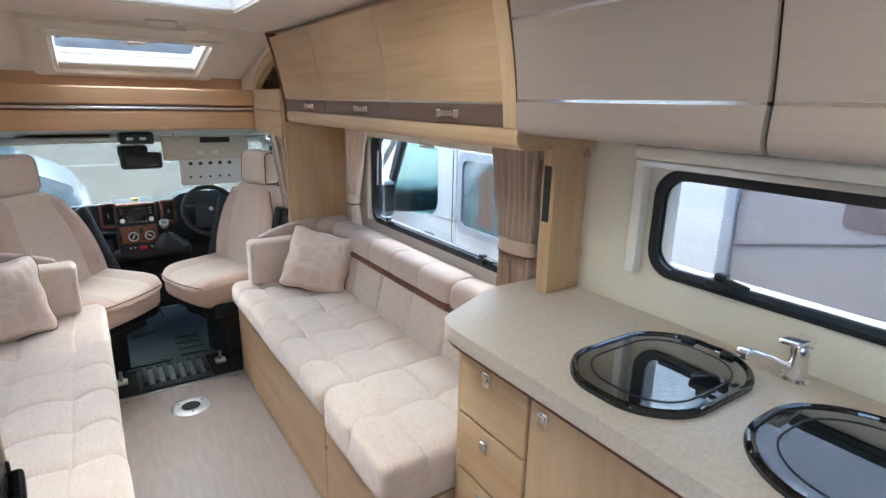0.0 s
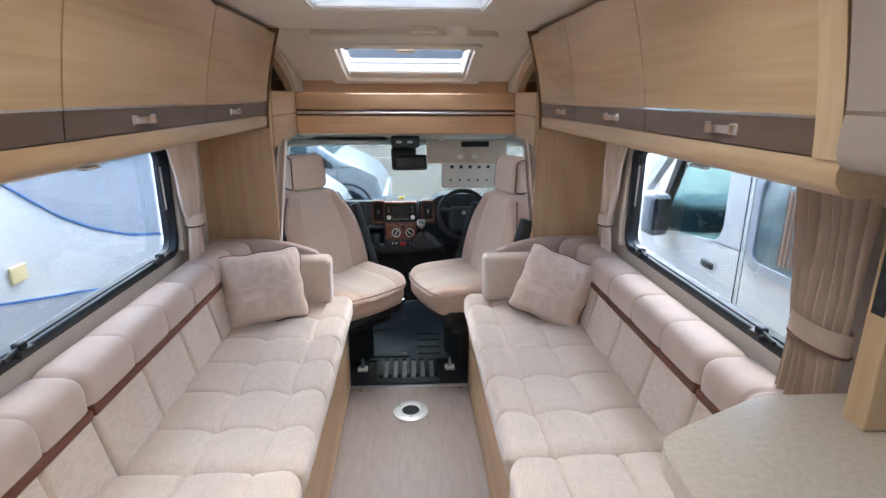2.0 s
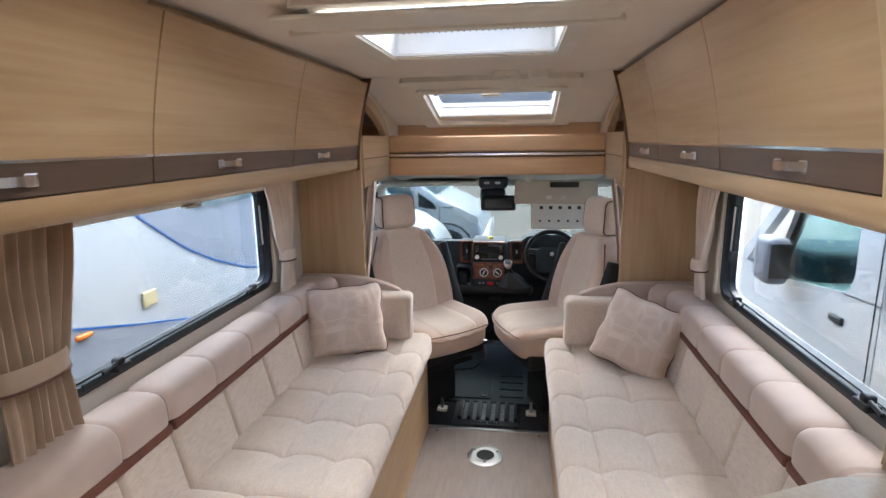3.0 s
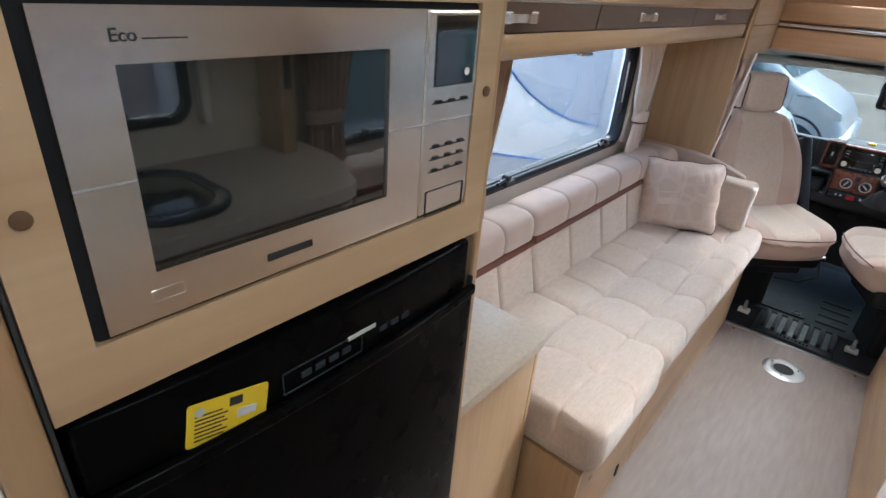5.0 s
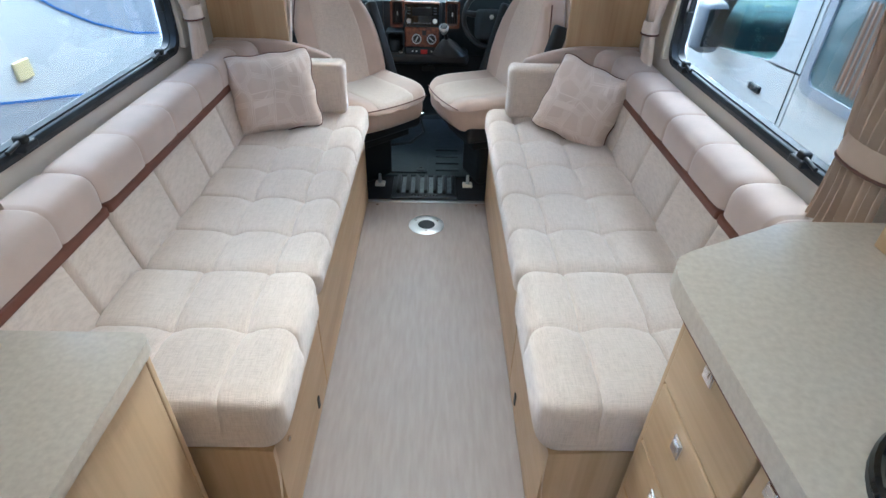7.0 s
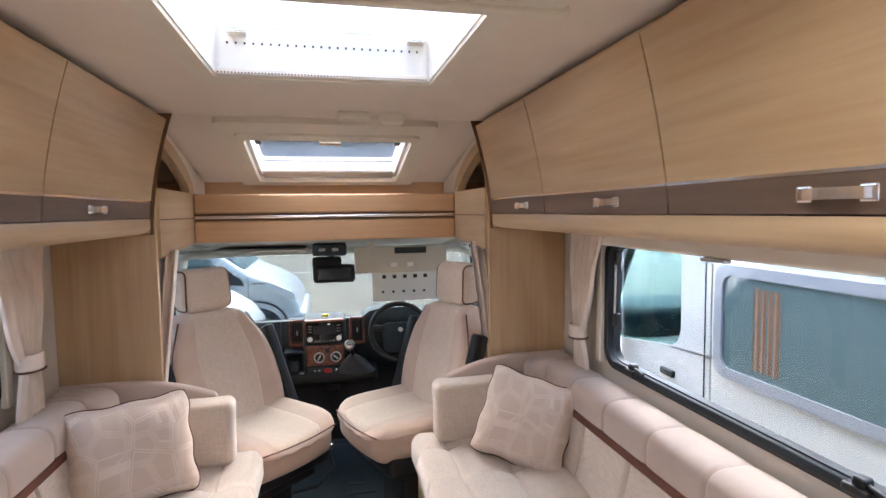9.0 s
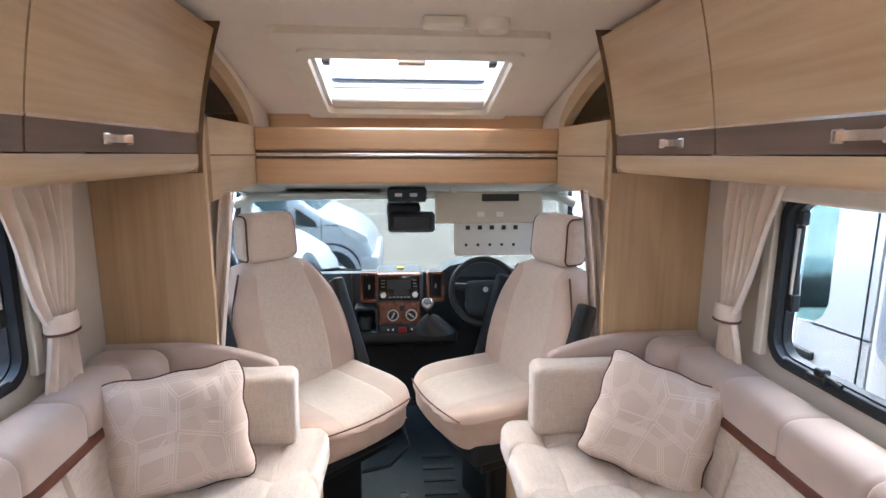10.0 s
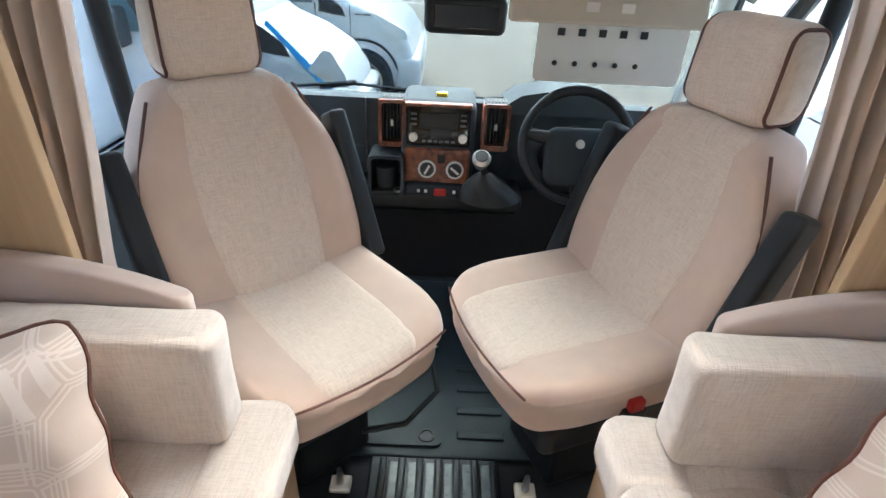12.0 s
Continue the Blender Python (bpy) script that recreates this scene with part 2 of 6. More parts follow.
OAK, OAK_D = (0.62, 0.437, 0.255), (0.42, 0.265, 0.13)
WOOD_Y = wood("oak_along", OAK, OAK_D, 1)
WOOD_Z = wood("oak_upright", OAK, OAK_D, 2)
# overcab oak: same wood, its stronger light put into a warmer base
WOOD_X_LIT = wood("oak_across_lit", (0.68, 0.42, 0.23), (0.53, 0.31, 0.15), 0)
EDGE = material("oak_edging", (0.2, 0.11, 0.05), 0.5, vary=0.3, scale=30)
DARKWOOD = wood("grey_brown_laminate", (0.20, 0.128, 0.085), (0.11, 0.068, 0.045), 1, 0.36)
CREAM = weave("cream_chenille", (0.665, 0.555, 0.462), (0.515, 0.412, 0.333))
CAB_CREAM = weave("cab_seat_cream_cloth", (0.70, 0.565, 0.445), (0.54, 0.41, 0.31), 460)
TAUPE = material("taupe_suede", (0.55, 0.42, 0.345), 0.75, vary=0.12, scale=9, bump=0.12, bump_scale=500, sheen=0.4)
CAB_TAUPE = material("cab_seat_taupe_suede", (0.62, 0.45, 0.34), 0.8, vary=0.14, scale=8, bump=0.12, bump_scale=500, sheen=0.4)
PIPING = material("brown_piping", (0.13, 0.05, 0.032), 0.6, vary=0.2, scale=40)
BAND = material("brown_leatherette_band", (0.15, 0.05, 0.028), 0.5, vary=0.2, scale=20, bump=0.1)
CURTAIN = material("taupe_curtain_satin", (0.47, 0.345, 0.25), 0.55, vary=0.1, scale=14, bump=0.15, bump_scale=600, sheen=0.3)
# curtain satin with the light on it put into a paler base
CURTAIN_LIT = material("lit_cream_curtain_satin", (0.82, 0.69, 0.58), 0.4, color2=(0.70, 0.57, 0.47), scale=16, stretch=(1, 1, 0.5), bump=0.15, bump_scale=600, sheen=0.3)
WALL = material("cream_wall_vinyl", (0.72, 0.64, 0.55), 0.6, vary=0.05, scale=4, bump=0.06, bump_scale=350)
KWALL = material("kitchen_wall_cream", (0.76, 0.685, 0.535), 0.5, vary=0.05, scale=4, bump=0.05, bump_scale=350)
CEIL = material("ceiling_suede_cream", (0.84, 0.745, 0.645), 0.8, vary=0.05, scale=5, bump=0.1, bump_scale=500)
FLOOR = material("floor_vinyl", (0.385, 0.32, 0.28), 0.40, color2=(0.335, 0.275, 0.237), scale=55, stretch=(1, 0.14, 1), bump=0.12, bump_scale=160, bump_stretch=(1, 0.12, 1), rough_vary=0.06)
WORKTOP = material("worktop_speckled_beige", (0.60, 0.52, 0.42), 0.3, color2=(0.52, 0.44, 0.35), scale=90, detail=8, bump=0.03, bump_scale=200, rough_vary=0.05)
GREIGE = material("gloss_greige_laminate", (0.39, 0.31, 0.255), 0.32, vary=0.05, scale=20, stretch=(1, 0.1, 6), coat=0.1, bump=0.02)
CHROME = material("chrome", (0.92, 0.92, 0.93), 0.17, 1.0, rough_vary=0.05)
STEEL = material("brushed_steel", (0.76, 0.70, 0.63), 0.24, 1.0, vary=0.08, scale=60, stretch=(1, 0.02, 1), rough_vary=0.06)
ALU = material("aluminium_trim", (0.7, 0.69, 0.67), 0.35, 1.0, rough_vary=0.08)
BLACKGLASS = material("black_glass", (0.008, 0.009, 0.009), 0.06, coat=0.3, rough_vary=0.02)
BLACK = material("black_plastic", (0.014, 0.015, 0.016), 0.42, bump=0.08, bump_scale=700, rough_vary=0.08)
DASH = material("dashboard_grey_plastic", (0.042, 0.052, 0.060), 0.7, ior=1.25, vary=0.2, scale=12, bump=0.12, bump_scale=900, rough_vary=0.08)
RUBBER = material("grey_rubber_mat", (0.022, 0.03, 0.034), 0.45, ior=1.3, vary=0.25, scale=10, bump=0.12, bump_scale=300, rough_vary=0.1)
# glints on the step mat's channels, put in as a lighter grey
CHANNEL_GLINT = material("grey_rubber_channel_glint", (0.15, 0.165, 0.175), 0.3, vary=0.4, scale=25, rough_vary=0.1)
SEAL = material("window_rubber", (0.012, 0.013, 0.015), 0.4, rough_vary=0.1)
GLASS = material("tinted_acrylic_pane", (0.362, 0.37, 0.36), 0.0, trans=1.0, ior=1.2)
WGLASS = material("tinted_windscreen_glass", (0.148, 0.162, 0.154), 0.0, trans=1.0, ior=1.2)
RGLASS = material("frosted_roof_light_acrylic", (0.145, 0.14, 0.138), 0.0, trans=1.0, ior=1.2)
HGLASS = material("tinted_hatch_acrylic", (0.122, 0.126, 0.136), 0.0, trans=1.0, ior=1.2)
WHITE = material("white_plastic", (0.78, 0.75, 0.70), 0.4, vary=0.05, scale=10)
BLINDWHITE = material("pleated_blind", (0.8, 0.74, 0.66), 0.8, vary=0.05)
IVORY = material("ivory_plastic_frame", (0.82, 0.755, 0.645), 0.45, vary=0.06, scale=10)
HEADLINER = material("cab_headliner", (0.52, 0.53, 0.48), 0.85, vary=0.08, scale=10, bump=0.12, bump_scale=500)
VISOR = material("sun_visor_vinyl", (0.62, 0.56, 0.46), 0.7, vary=0.06, scale=9, bump=0.05)
BURR = material("walnut_burr_trim", (0.24, 0.075, 0.032), 0.3, color2=(0.07, 0.02, 0.01), scale=45, detail=9, coat=0.3)
RED = material("red_button", (0.42, 0.02, 0.02), 0.4)
YELLOW = material("yellow_sticker", (0.85, 0.62, 0.02), 0.45, vary=0.04)
# also fills holes and linings, where black stands in for shade
INK = material("ink_and_hole_black", (0.03, 0.03, 0.03), 0.6)
CREDIT = material("pale_print", (0.6, 0.6, 0.58), 0.5)
VAN = material("white_vehicle_paint", (0.55, 0.545, 0.535), 0.22, vary=0.03, scale=3, coat=0.5)
VANGREY = material("pale_grey_vehicle_paint", (0.30, 0.31, 0.34), 0.28, vary=0.04, scale=3, coat=0.4)
VANBLUE = material("blue_vehicle_decal", (0.03, 0.12, 0.36), 0.3)
VANSKY = material("light_blue_vehicle_decal", (0.05, 0.32, 0.7), 0.3)
VANGLASS = material("tinted_vehicle_glass", (0.11, 0.155, 0.16), 0.05, coat=0.3)
TYRE = material("tyre_rubber", (0.02, 0.02, 0.022), 0.8, vary=0.2, scale=20, bump=0.1)
ASPHALT = material("pale_yard_gravel", (0.18, 0.155, 0.122), 0.95, color2=(0.135, 0.115, 0.09), scale=1.4, detail=10, bump=0.4, bump_scale=60)
ORANGE = material("amber_reflector", (0.8, 0.2, 0.02), 0.3)
DARKVOID = material("dark_carpet_and_gap", (0.018, 0.018, 0.02), 0.95, vary=0.2, scale=30, bump=0.2)
FRIDGE = material("black_fridge_lacquer", (0.003, 0.003, 0.0032), 0.28, ior=1.12, bump=0.03, bump_scale=900, rough_vary=0.05)
FLAP = material("pale_yellow_plastic", (0.62, 0.50, 0.26), 0.5, vary=0.05)
DUSK = material("pinkish_grey_panel", (0.26, 0.235, 0.24), 0.35, vary=0.05, scale=2, coat=0.3)
LID = material("black_glass_lid", (0.006, 0.0065, 0.0065), 0.04, coat=1.0, ior=2.1, rough_vary=0.015)
DIMKEY = material("dim_grey_key", (0.16, 0.16, 0.16), 0.5)
LAMP = material("lit_lamp_diffuser", (0.9, 0.9, 0.88), 0.5, emit=((1.0, 0.96, 0.90), 3.9))

# ---- the shell: floor, walls, ceiling ----
HALF, TOP = 1.04, 1.925
WIN = (1.66, 2.87, 0.945, 1.40)
KWIN = (0.15, 1.055, 1.15, 1.405)
ROOFL = (-0.325, 0.295, 1.80, 2.63)
structure("floor", slab(2, -0.05, 0.0, (-HALF, HALF), (-1.3, 3.275), []), FLOOR, "pinkish beige vinyl floor with a fine streaked grain", "floor")
structure("cab_floor", slab(2, -0.06, -0.004, (-1.0, 1.0), (3.275, 5.2), []), DARKVOID, "dark carpeted cab floor", "floor")
wl = structure("wall_left", slab(0, -HALF - 0.04, -HALF, (-1.3, 3.32), (-0.05, 2.0), [WIN, (-1.25, -0.2, 0.0, 1.9)]), WALL, "cream vinyl side wall with a window and entrance doorway", "wall")
wr = structure("wall_right", slab(0, HALF, HALF + 0.04, (-1.3, 3.32), (-0.05, 2.0), [WIN, KWIN]), WALL, "cream vinyl side wall with two windows", "wall")
structure("wall_back", slab(1, -1.34, -1.3, (-HALF - 0.04, HALF + 0.04), (-0.05, 2.0), []), WALL, "plain cream rear wall", "wall")
structure("ceiling", slab(2, TOP, TOP + 0.05, (-HALF - 0.04, HALF + 0.04), (-1.34, 3.30), [ROOFL]), CEIL, "cream suede-textured ceiling with a roof light", "ceiling")
# the slope over the cab, with the opening of its hatch
SLOPE_A, SLOPE_B = (3.30, TOP), (4.18, 1.705)
slope_turn = math.atan2(SLOPE_B[1] - SLOPE_A[1], SLOPE_B[0] - SLOPE_A[0])
slope = Matrix.Translation((0, SLOPE_A[0], SLOPE_A[1])) @ Matrix.Rotation(slope_turn, 4, "X")
slope_len = math.dist(SLOPE_A, SLOPE_B)
HATCH = (-0.375, 0.375, 0.17, 0.77)
structure("ceiling_slope", slab(2, 0, 0.04, (-HALF, HALF), (0, slope_len + 0.02), [HATCH]).moved(slope), CEIL, "cream sloping ceiling over the cab", "ceiling")
structure("kitchen_splashback", slab(0, 1.0, 1.0395, (-0.6, 1.375), (1.0, 1.505), [KWIN]), KWALL, "cream gloss splashback panel behind the worktop", "wall panel")
for s, n in ((-1, "left"), (1, "right")):
    structure("pillar_panel_" + n, mirrored(rbox((0.675, 3.27, 0.0), (1.04, 3.295, TOP), 0.004), s), WOOD_Z, "tall light oak laminate panel beside the cab opening", "wall panel", False)

# ---- overcab shelf ----
shelf = thing("overcab_shelf", (0, 3.9, 1.39), "light oak overcab shelf with a chrome strip", "shelf")
part("lower_fascia", rbox((-0.665, 3.85, 1.388), (0.665, 3.875, 1.497), 0.012, 3), WOOD_X_LIT, shelf)
part("upper_fascia", rbox((-0.665, 3.85, 1.533), (0.665, 3.875, 1.63), 0.012, 3), WOOD_X_LIT, shelf)
part("groove_backing", rbox((-0.665, 3.865, 1.485), (0.665, 3.88, 1.545), 0.002), EDGE, shelf)
part("chrome_strip", rbox((-0.66, 3.846, 1.507), (0.66, 3.864, 1.523), 0.006, 3), CHROME, shelf, "polished chrome strip")
part("shelf_board", rbox((-0.665, 3.875, 1.395), (0.665, 4.165, 1.415), 0.003), WOOD_X_LIT, shelf)
part("back_board", rbox((-1.03, 4.17, 1.40), (1.03, 4.19, 1.74), 0.003), WOOD_X_LIT, shelf)
CURVE = [(3.30, 1.868), (3.40, 1.845), (3.50, 1.82), (3.60, 1.79), (3.69, 1.755), (3.765, 1.715), (3.815, 1.675), (3.835, 1.636)]
INNER = [(3.30, 1.815), (3.38, 1.795), (3.46, 1.772), (3.54, 1.746), (3.62, 1.715), (3.69, 1.685), (3.74, 1.658), (3.755, 1.636)]
for s in (-1, 1):
    part("side_panel", mirrored(prism([(3.298, 1.36), (3.865, 1.392), (3.865, 1.635), (3.298, 1.635)], 0, 0.665, 0.685), s), WOOD_Y, shelf)
    part("side_groove", mirrored(rbox((0.6635, 3.30, 1.510), (0.669, 3.852, 1.515), 0.001), s), EDGE, shelf)
    part("arched_trim", mirrored(prism(CURVE + INNER[::-1], 0, 0.655, 0.695), s), WOOD_Y, shelf)
    part("spandrel", mirrored(prism(CURVE + [(4.165, 1.64), (4.165, 1.70), (3.30, TOP - 0.004)], 0, 0.672, 0.690), s), CEIL, shelf)
    part("cubby_lining", mirrored(rbox((0.98, 3.30, 1.60), (1.0, 4.165, 1.90), 0.003).add(rbox((0.69, 3.30, 1.60), (0.979, 4.165, 1.615), 0.002)), s), WOOD_Y, shelf)

# ---- roof light and hatch ----
rl = thing("roof_light", (0, 2.35, TOP), "large ceiling roof light with a white frame and pleated blind", "skylight", "", "structure")
o, i = rounded(0.72, 0.93, 0.03, 6, -0.015, 2.215), rounded(0.61, 0.82, 0.02, 6, -0.015, 2.215)
part("frame", ring(o, i, 2, TOP - 0.014, TOP + 0.004), IVORY, rl)
part("shaft", ring(rounded(0.619, 0.829, 0.02, 6, -0.015, 2.215), rounded(0.60, 0.81, 0.02, 6, -0.015, 2.215), 2, TOP - 0.004, TOP + 0.13), WHITE, rl)
part("blind_bar", rbox((-0.43, 1.78, TOP - 0.035), (0.40, 1.95, TOP - 0.023), 0.008, 3), IVORY, rl)
part("blind_cassette", rbox((-0.445, 1.93, TOP - 0.045), (0.415, 1.96, TOP - 0.0225), 0.008, 3), IVORY, rl)
for k in range(24):
    part("vent_hole", rbox((-0.285 + k * 0.0232, 2.6165, TOP + 0.078), (-0.280 + k * 0.0232, 2.6195, TOP + 0.084), 0.0008, 1), INK, rl)
part("pleated_edge", rbox((-0.312, 2.597, TOP - 0.010), (0.282, 2.6195, TOP + 0.008), 0.004), BLINDWHITE, rl, "folded pleated blind")
for k in range(66):
    part("pleat_stitch", rbox((-0.308 + k * 0.0089, 2.5955, TOP - 0.007), (-0.3035 + k * 0.0089, 2.598, TOP - 0.003), 0.0006, 1), EDGE, rl)
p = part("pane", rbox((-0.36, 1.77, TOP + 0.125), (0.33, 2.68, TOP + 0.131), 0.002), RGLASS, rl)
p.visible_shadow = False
for x in (-0.26, 0.24):
    part("latch", rbox((x - 0.02, 2.58, TOP + 0.098), (x + 0.03, 2.62, TOP + 0.108), 0.003), STEEL, rl)

hatch = thing("cab_roof_hatch", (0, 3.74, 1.84), "opening roof hatch with an ivory frame over the cab", "skylight", "", "structure")
hc = (0, 0.44)
part("frame", ring(rounded(0.93, 0.86, 0.03, 6, *hc), rounded(0.80, 0.68, 0.03, 6, 0, 0.455), 2, -0.026, 0.003).moved(slope), IVORY, hatch)
part("inner_frame", ring(rounded(0.80, 0.68, 0.03, 6, 0, 0.455), rounded(0.735, 0.60, 0.03, 6, 0, 0.47), 2, -0.038, 0.0025).moved(slope), IVORY, hatch)
part("shaft", ring(rounded(0.748, 0.598, 0.03, 6, 0, 0.47), rounded(0.70, 0.56, 0.03, 6, 0, 0.47), 2, -0.006, 0.10).moved(slope), WHITE, hatch)
part("blind_roll", rbox((-0.345, 0.675, -0.012), (0.345, 0.755, 0.012), 0.008, 3).moved(slope), BLINDWHITE, hatch)
part("blind_rail", rbox((-0.345, 0.755, -0.016), (0.345, 0.766, 0.014), 0.004).moved(slope), ALU, hatch)
part("black_seal", rbox((-0.335, 0.625, 0.03), (0.335, 0.634, 0.045), 0.004).moved(slope), ALU, hatch)
part("catch_plate", rbox((-0.055, 0.80, -0.036), (0.055, 0.835, -0.028), 0.004).moved(slope), IVORY, hatch)
part("finger_pull", rbox((-0.05, 0.185, -0.042), (0.05, 0.215, -0.028), 0.005).moved(slope), STEEL, hatch)
for s in (-1, 1):
    part("stay_knuckle", mirrored(rbox((0.312, 0.345, 0.025), (0.342, 0.385, 0.06), 0.008, 3).add(cyl((0.327, 0.36, 0.045), (0.335, 0.43, 0.075), 0.008)), s).moved(slope), BLACK, hatch)
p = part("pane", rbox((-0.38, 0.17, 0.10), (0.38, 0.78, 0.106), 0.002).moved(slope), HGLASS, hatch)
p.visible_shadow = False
for x, r, nm in ((0.09, 0.06, "alarm_box"), (0.245, 0.045, "smoke_alarm")):
    if nm == "alarm_box":
        whole(nm, rbox((x - 0.065, 3.14, TOP - 0.03), (x + 0.065, 3.22, TOP), 0.01, 3), IVORY, "ivory plastic sensor box fixed to the ceiling", "sensor")
    else:
        whole(nm, lathe([(0.05, 0), (0.052, -0.02), (0.045, -0.036), (0.02, -0.04)], 28, Matrix.Translation((x, 3.19, TOP))), IVORY, "round ivory detector fixed to the ceiling", "detector")


# ---- windows ----
def window(name, s, y0, y1, z0, z1, label, blind=True, inset=0.0):
    w = thing(name, (s * 1.05, (y0 + y1) / 2, z0), label, "window", "", "structure")
    cy, cz, a, b = (y0 + y1) / 2, (z0 + z1) / 2, y1 - y0, z1 - z0
    G = lambda g: mirrored(g.moved(Matrix.Translation((-inset, 0, 0))), s)
    part("rubber_frame", G(ring(rounded(a + 0.04, b + 0.04, 0.075, 8, cy, cz), rounded(a - 0.008, b - 0.008, 0.062, 8, cy, cz), 0, 1.026, 1.062 if blind else 1.041)), SEAL, w)
    if blind:
        part("outer_frame", G(ring(rounded(a + 0.01, b + 0.01, 0.06, 8, cy, cz), rounded(a - 0.016, b - 0.016, 0.056, 8, cy, cz), 0, 1.062, 1.080)), BLACK, w)
    part("inner_bead", G(ring(rounded(a - 0.007, b - 0.007, 0.061, 8, cy, cz), rounded(a - 0.017, b - 0.017, 0.056, 8, cy, cz), 0, 1.052 if blind else 1.041, 1.0615 if blind else 1.048)), BLACK, w)
    part("alloy_rail", G(rbox((1.022, y0 + 0.06, z0 - 0.006), (1.03, y1 - 0.06, z0 + 0.012), 0.003)), DASH, w)
    px = 1.09 if blind else 1.049
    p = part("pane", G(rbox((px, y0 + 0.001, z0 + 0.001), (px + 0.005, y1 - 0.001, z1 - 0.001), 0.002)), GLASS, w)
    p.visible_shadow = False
    for y in (y1 - 0.2, y0 + 0.19):
        c = part("catch", G(rbox((0.995, y - 0.03, z0 + 0.0), (1.035, y + 0.03, z0 + 0.022), 0.006).add(rbox((1.0, y - 0.018, z0 + 0.018), (1.03, y + 0.012, z0 + 0.042), 0.008, 3)).add(cyl((1.01, y - 0.02, z0 + 0.028), (1.005, y - 0.075, z0 + 0.022), 0.006))), BLACK, w)
    for y in (y1 - 0.035, y0 + 0.035) if blind else ():
        part("stay_arm", G(cyl((1.045, y, z0 + 0.17), (1.05, y, z1 - 0.05), 0.009).add(rbox((1.035, y - 0.014, z0 + 0.14), (1.06, y + 0.014, z0 + 0.19), 0.005)).add(rbox((1.035, y - 0.014, z1 - 0.07), (1.06, y + 0.014, z1 - 0.03), 0.005))), BLACK, w)
        part("stay_rod", G(cyl((1.04, y, z0 + 0.19), (1.043, y, z1 - 0.08), 0.006)), ALU, w)
    return w


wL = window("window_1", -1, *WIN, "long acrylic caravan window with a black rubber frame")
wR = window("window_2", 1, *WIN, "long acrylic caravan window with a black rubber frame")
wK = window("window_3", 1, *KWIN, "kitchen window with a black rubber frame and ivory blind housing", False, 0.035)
for w, s in ((wL, -1), (wR, 1)):
    part("blind_cassette", mirrored(rbox((0.985, 1.52, 1.395), (1.038, 2.93, 1.455), 0.012, 3), s), IVORY, w, "ivory roller blind cassette")
    part("blind_side", mirrored(rbox((1.015, 2.90, 0.93), (1.038, 2.935, 1.40), 0.005), s), IVORY, w)
    part("blind_pull", mirrored(rbox((0.975, 2.2, 1.385), (1.0, 2.29, 1.395), 0.003), s), ALU, w)
part("blind_cassette", rbox((0.945, 0.1, 1.446), (0.9995, 1.125, 1.484), 0.012, 3), IVORY, wK)
part("blind_rail", rbox((0.96, 0.1, 1.426), (0.9995, 1.10, 1.445), 0.004), ALU, wK)
part("blind_side", rbox((0.962, 1.096, 1.125), (0.9995, 1.128, 1.445), 0.006), IVORY, wK)
part("blind_pull", rbox((0.91, 1.14, 1.486), (0.955, 1.20, 1.498), 0.004), CHROME, wK)


# ---- overhead lockers ----
def face_x(z):
    """The lockers' bowed front."""
    t = (z - 1.465) / (1.93 - 1.465)
    return 0.692 - 0.088 * max(0, t) ** 1.7 if t > 0 else 0.692


def lk_profile(z0, z1, off, n=9):
    return [(face_x(z0 + (z1 - z0) * k / n) - off, z0 + (z1 - z0) * k / n) for k in range(n + 1)]


def curved_panel(s, y0, y1, z0, z1, thick=0.018, off=0.0, n=9):
    f = lk_profile(z0, z1, off, n)
    bk = [(x + thick, z) for x, z in reversed(f)]
    return mirrored(Geo().add(prism(f + bk, 1, y0, y1)), s)


def bow_handle(s, x, y, z):
    """A flat chrome bow on two feet."""
    g = Geo()
    n = 14
    curve = [(x - 0.006 - 0.020 * math.sin(math.pi * k / n) ** 0.6, y - 0.058 + 0.116 * k / n) for k in range(n + 1)]
    poly = curve + [(a + 0.004, b) for a, b in reversed(curve)]
    g.add(prism(poly, 2, z - 0.0085, z + 0.0085))
    for d in (-0.05, 0.05):
        g.add(rbox((x - 0.008, y + d - 0.014, z - 0.013), (x + 0.004, y + d + 0.014, z + 0.013), 0.004))
    return mirrored(g, s)


def locker(s, y0, y1, hy, label):
    t = thing("overhead_locker", (s * 0.85, (y0 + y1) / 2, 1.465), label, "locker", "overhead lockers")
    part("body", mirrored(prism([(face_x(1.53) + 0.02, 1.522), (1.038, 1.522), (1.038, TOP - 0.001), (face_x(1.92) + 0.045, TOP - 0.001)], 1, y0 + 0.001, y1 - 0.001), s), WOOD_Y, t)
    part("dark_gap", curved_panel(s, y0 + 0.0005, y1 - 0.0005, 1.52, 1.895, 0.01, -0.012), EDGE, t)
    d = part("door", curved_panel(s, y0 + 0.003, y1 - 0.003, 1.585, 1.897), WOOD_Y, t)
    lo = part("handle_band", curved_panel(s, y0 + 0.003, y1 - 0.003, 1.519, 1.579, 0.018, -0.001, 3), DARKWOOD, d, "grey brown laminate band")
    part("chrome_line", curved_panel(s, y0 + 0.003, y1 - 0.003, 1.579, 1.585, 0.016, 0.001, 2), CHROME, d)
    part("handle", bow_handle(s, face_x(1.549), hy, 1.549), CHROME, d, "chrome bow handle")
    return t


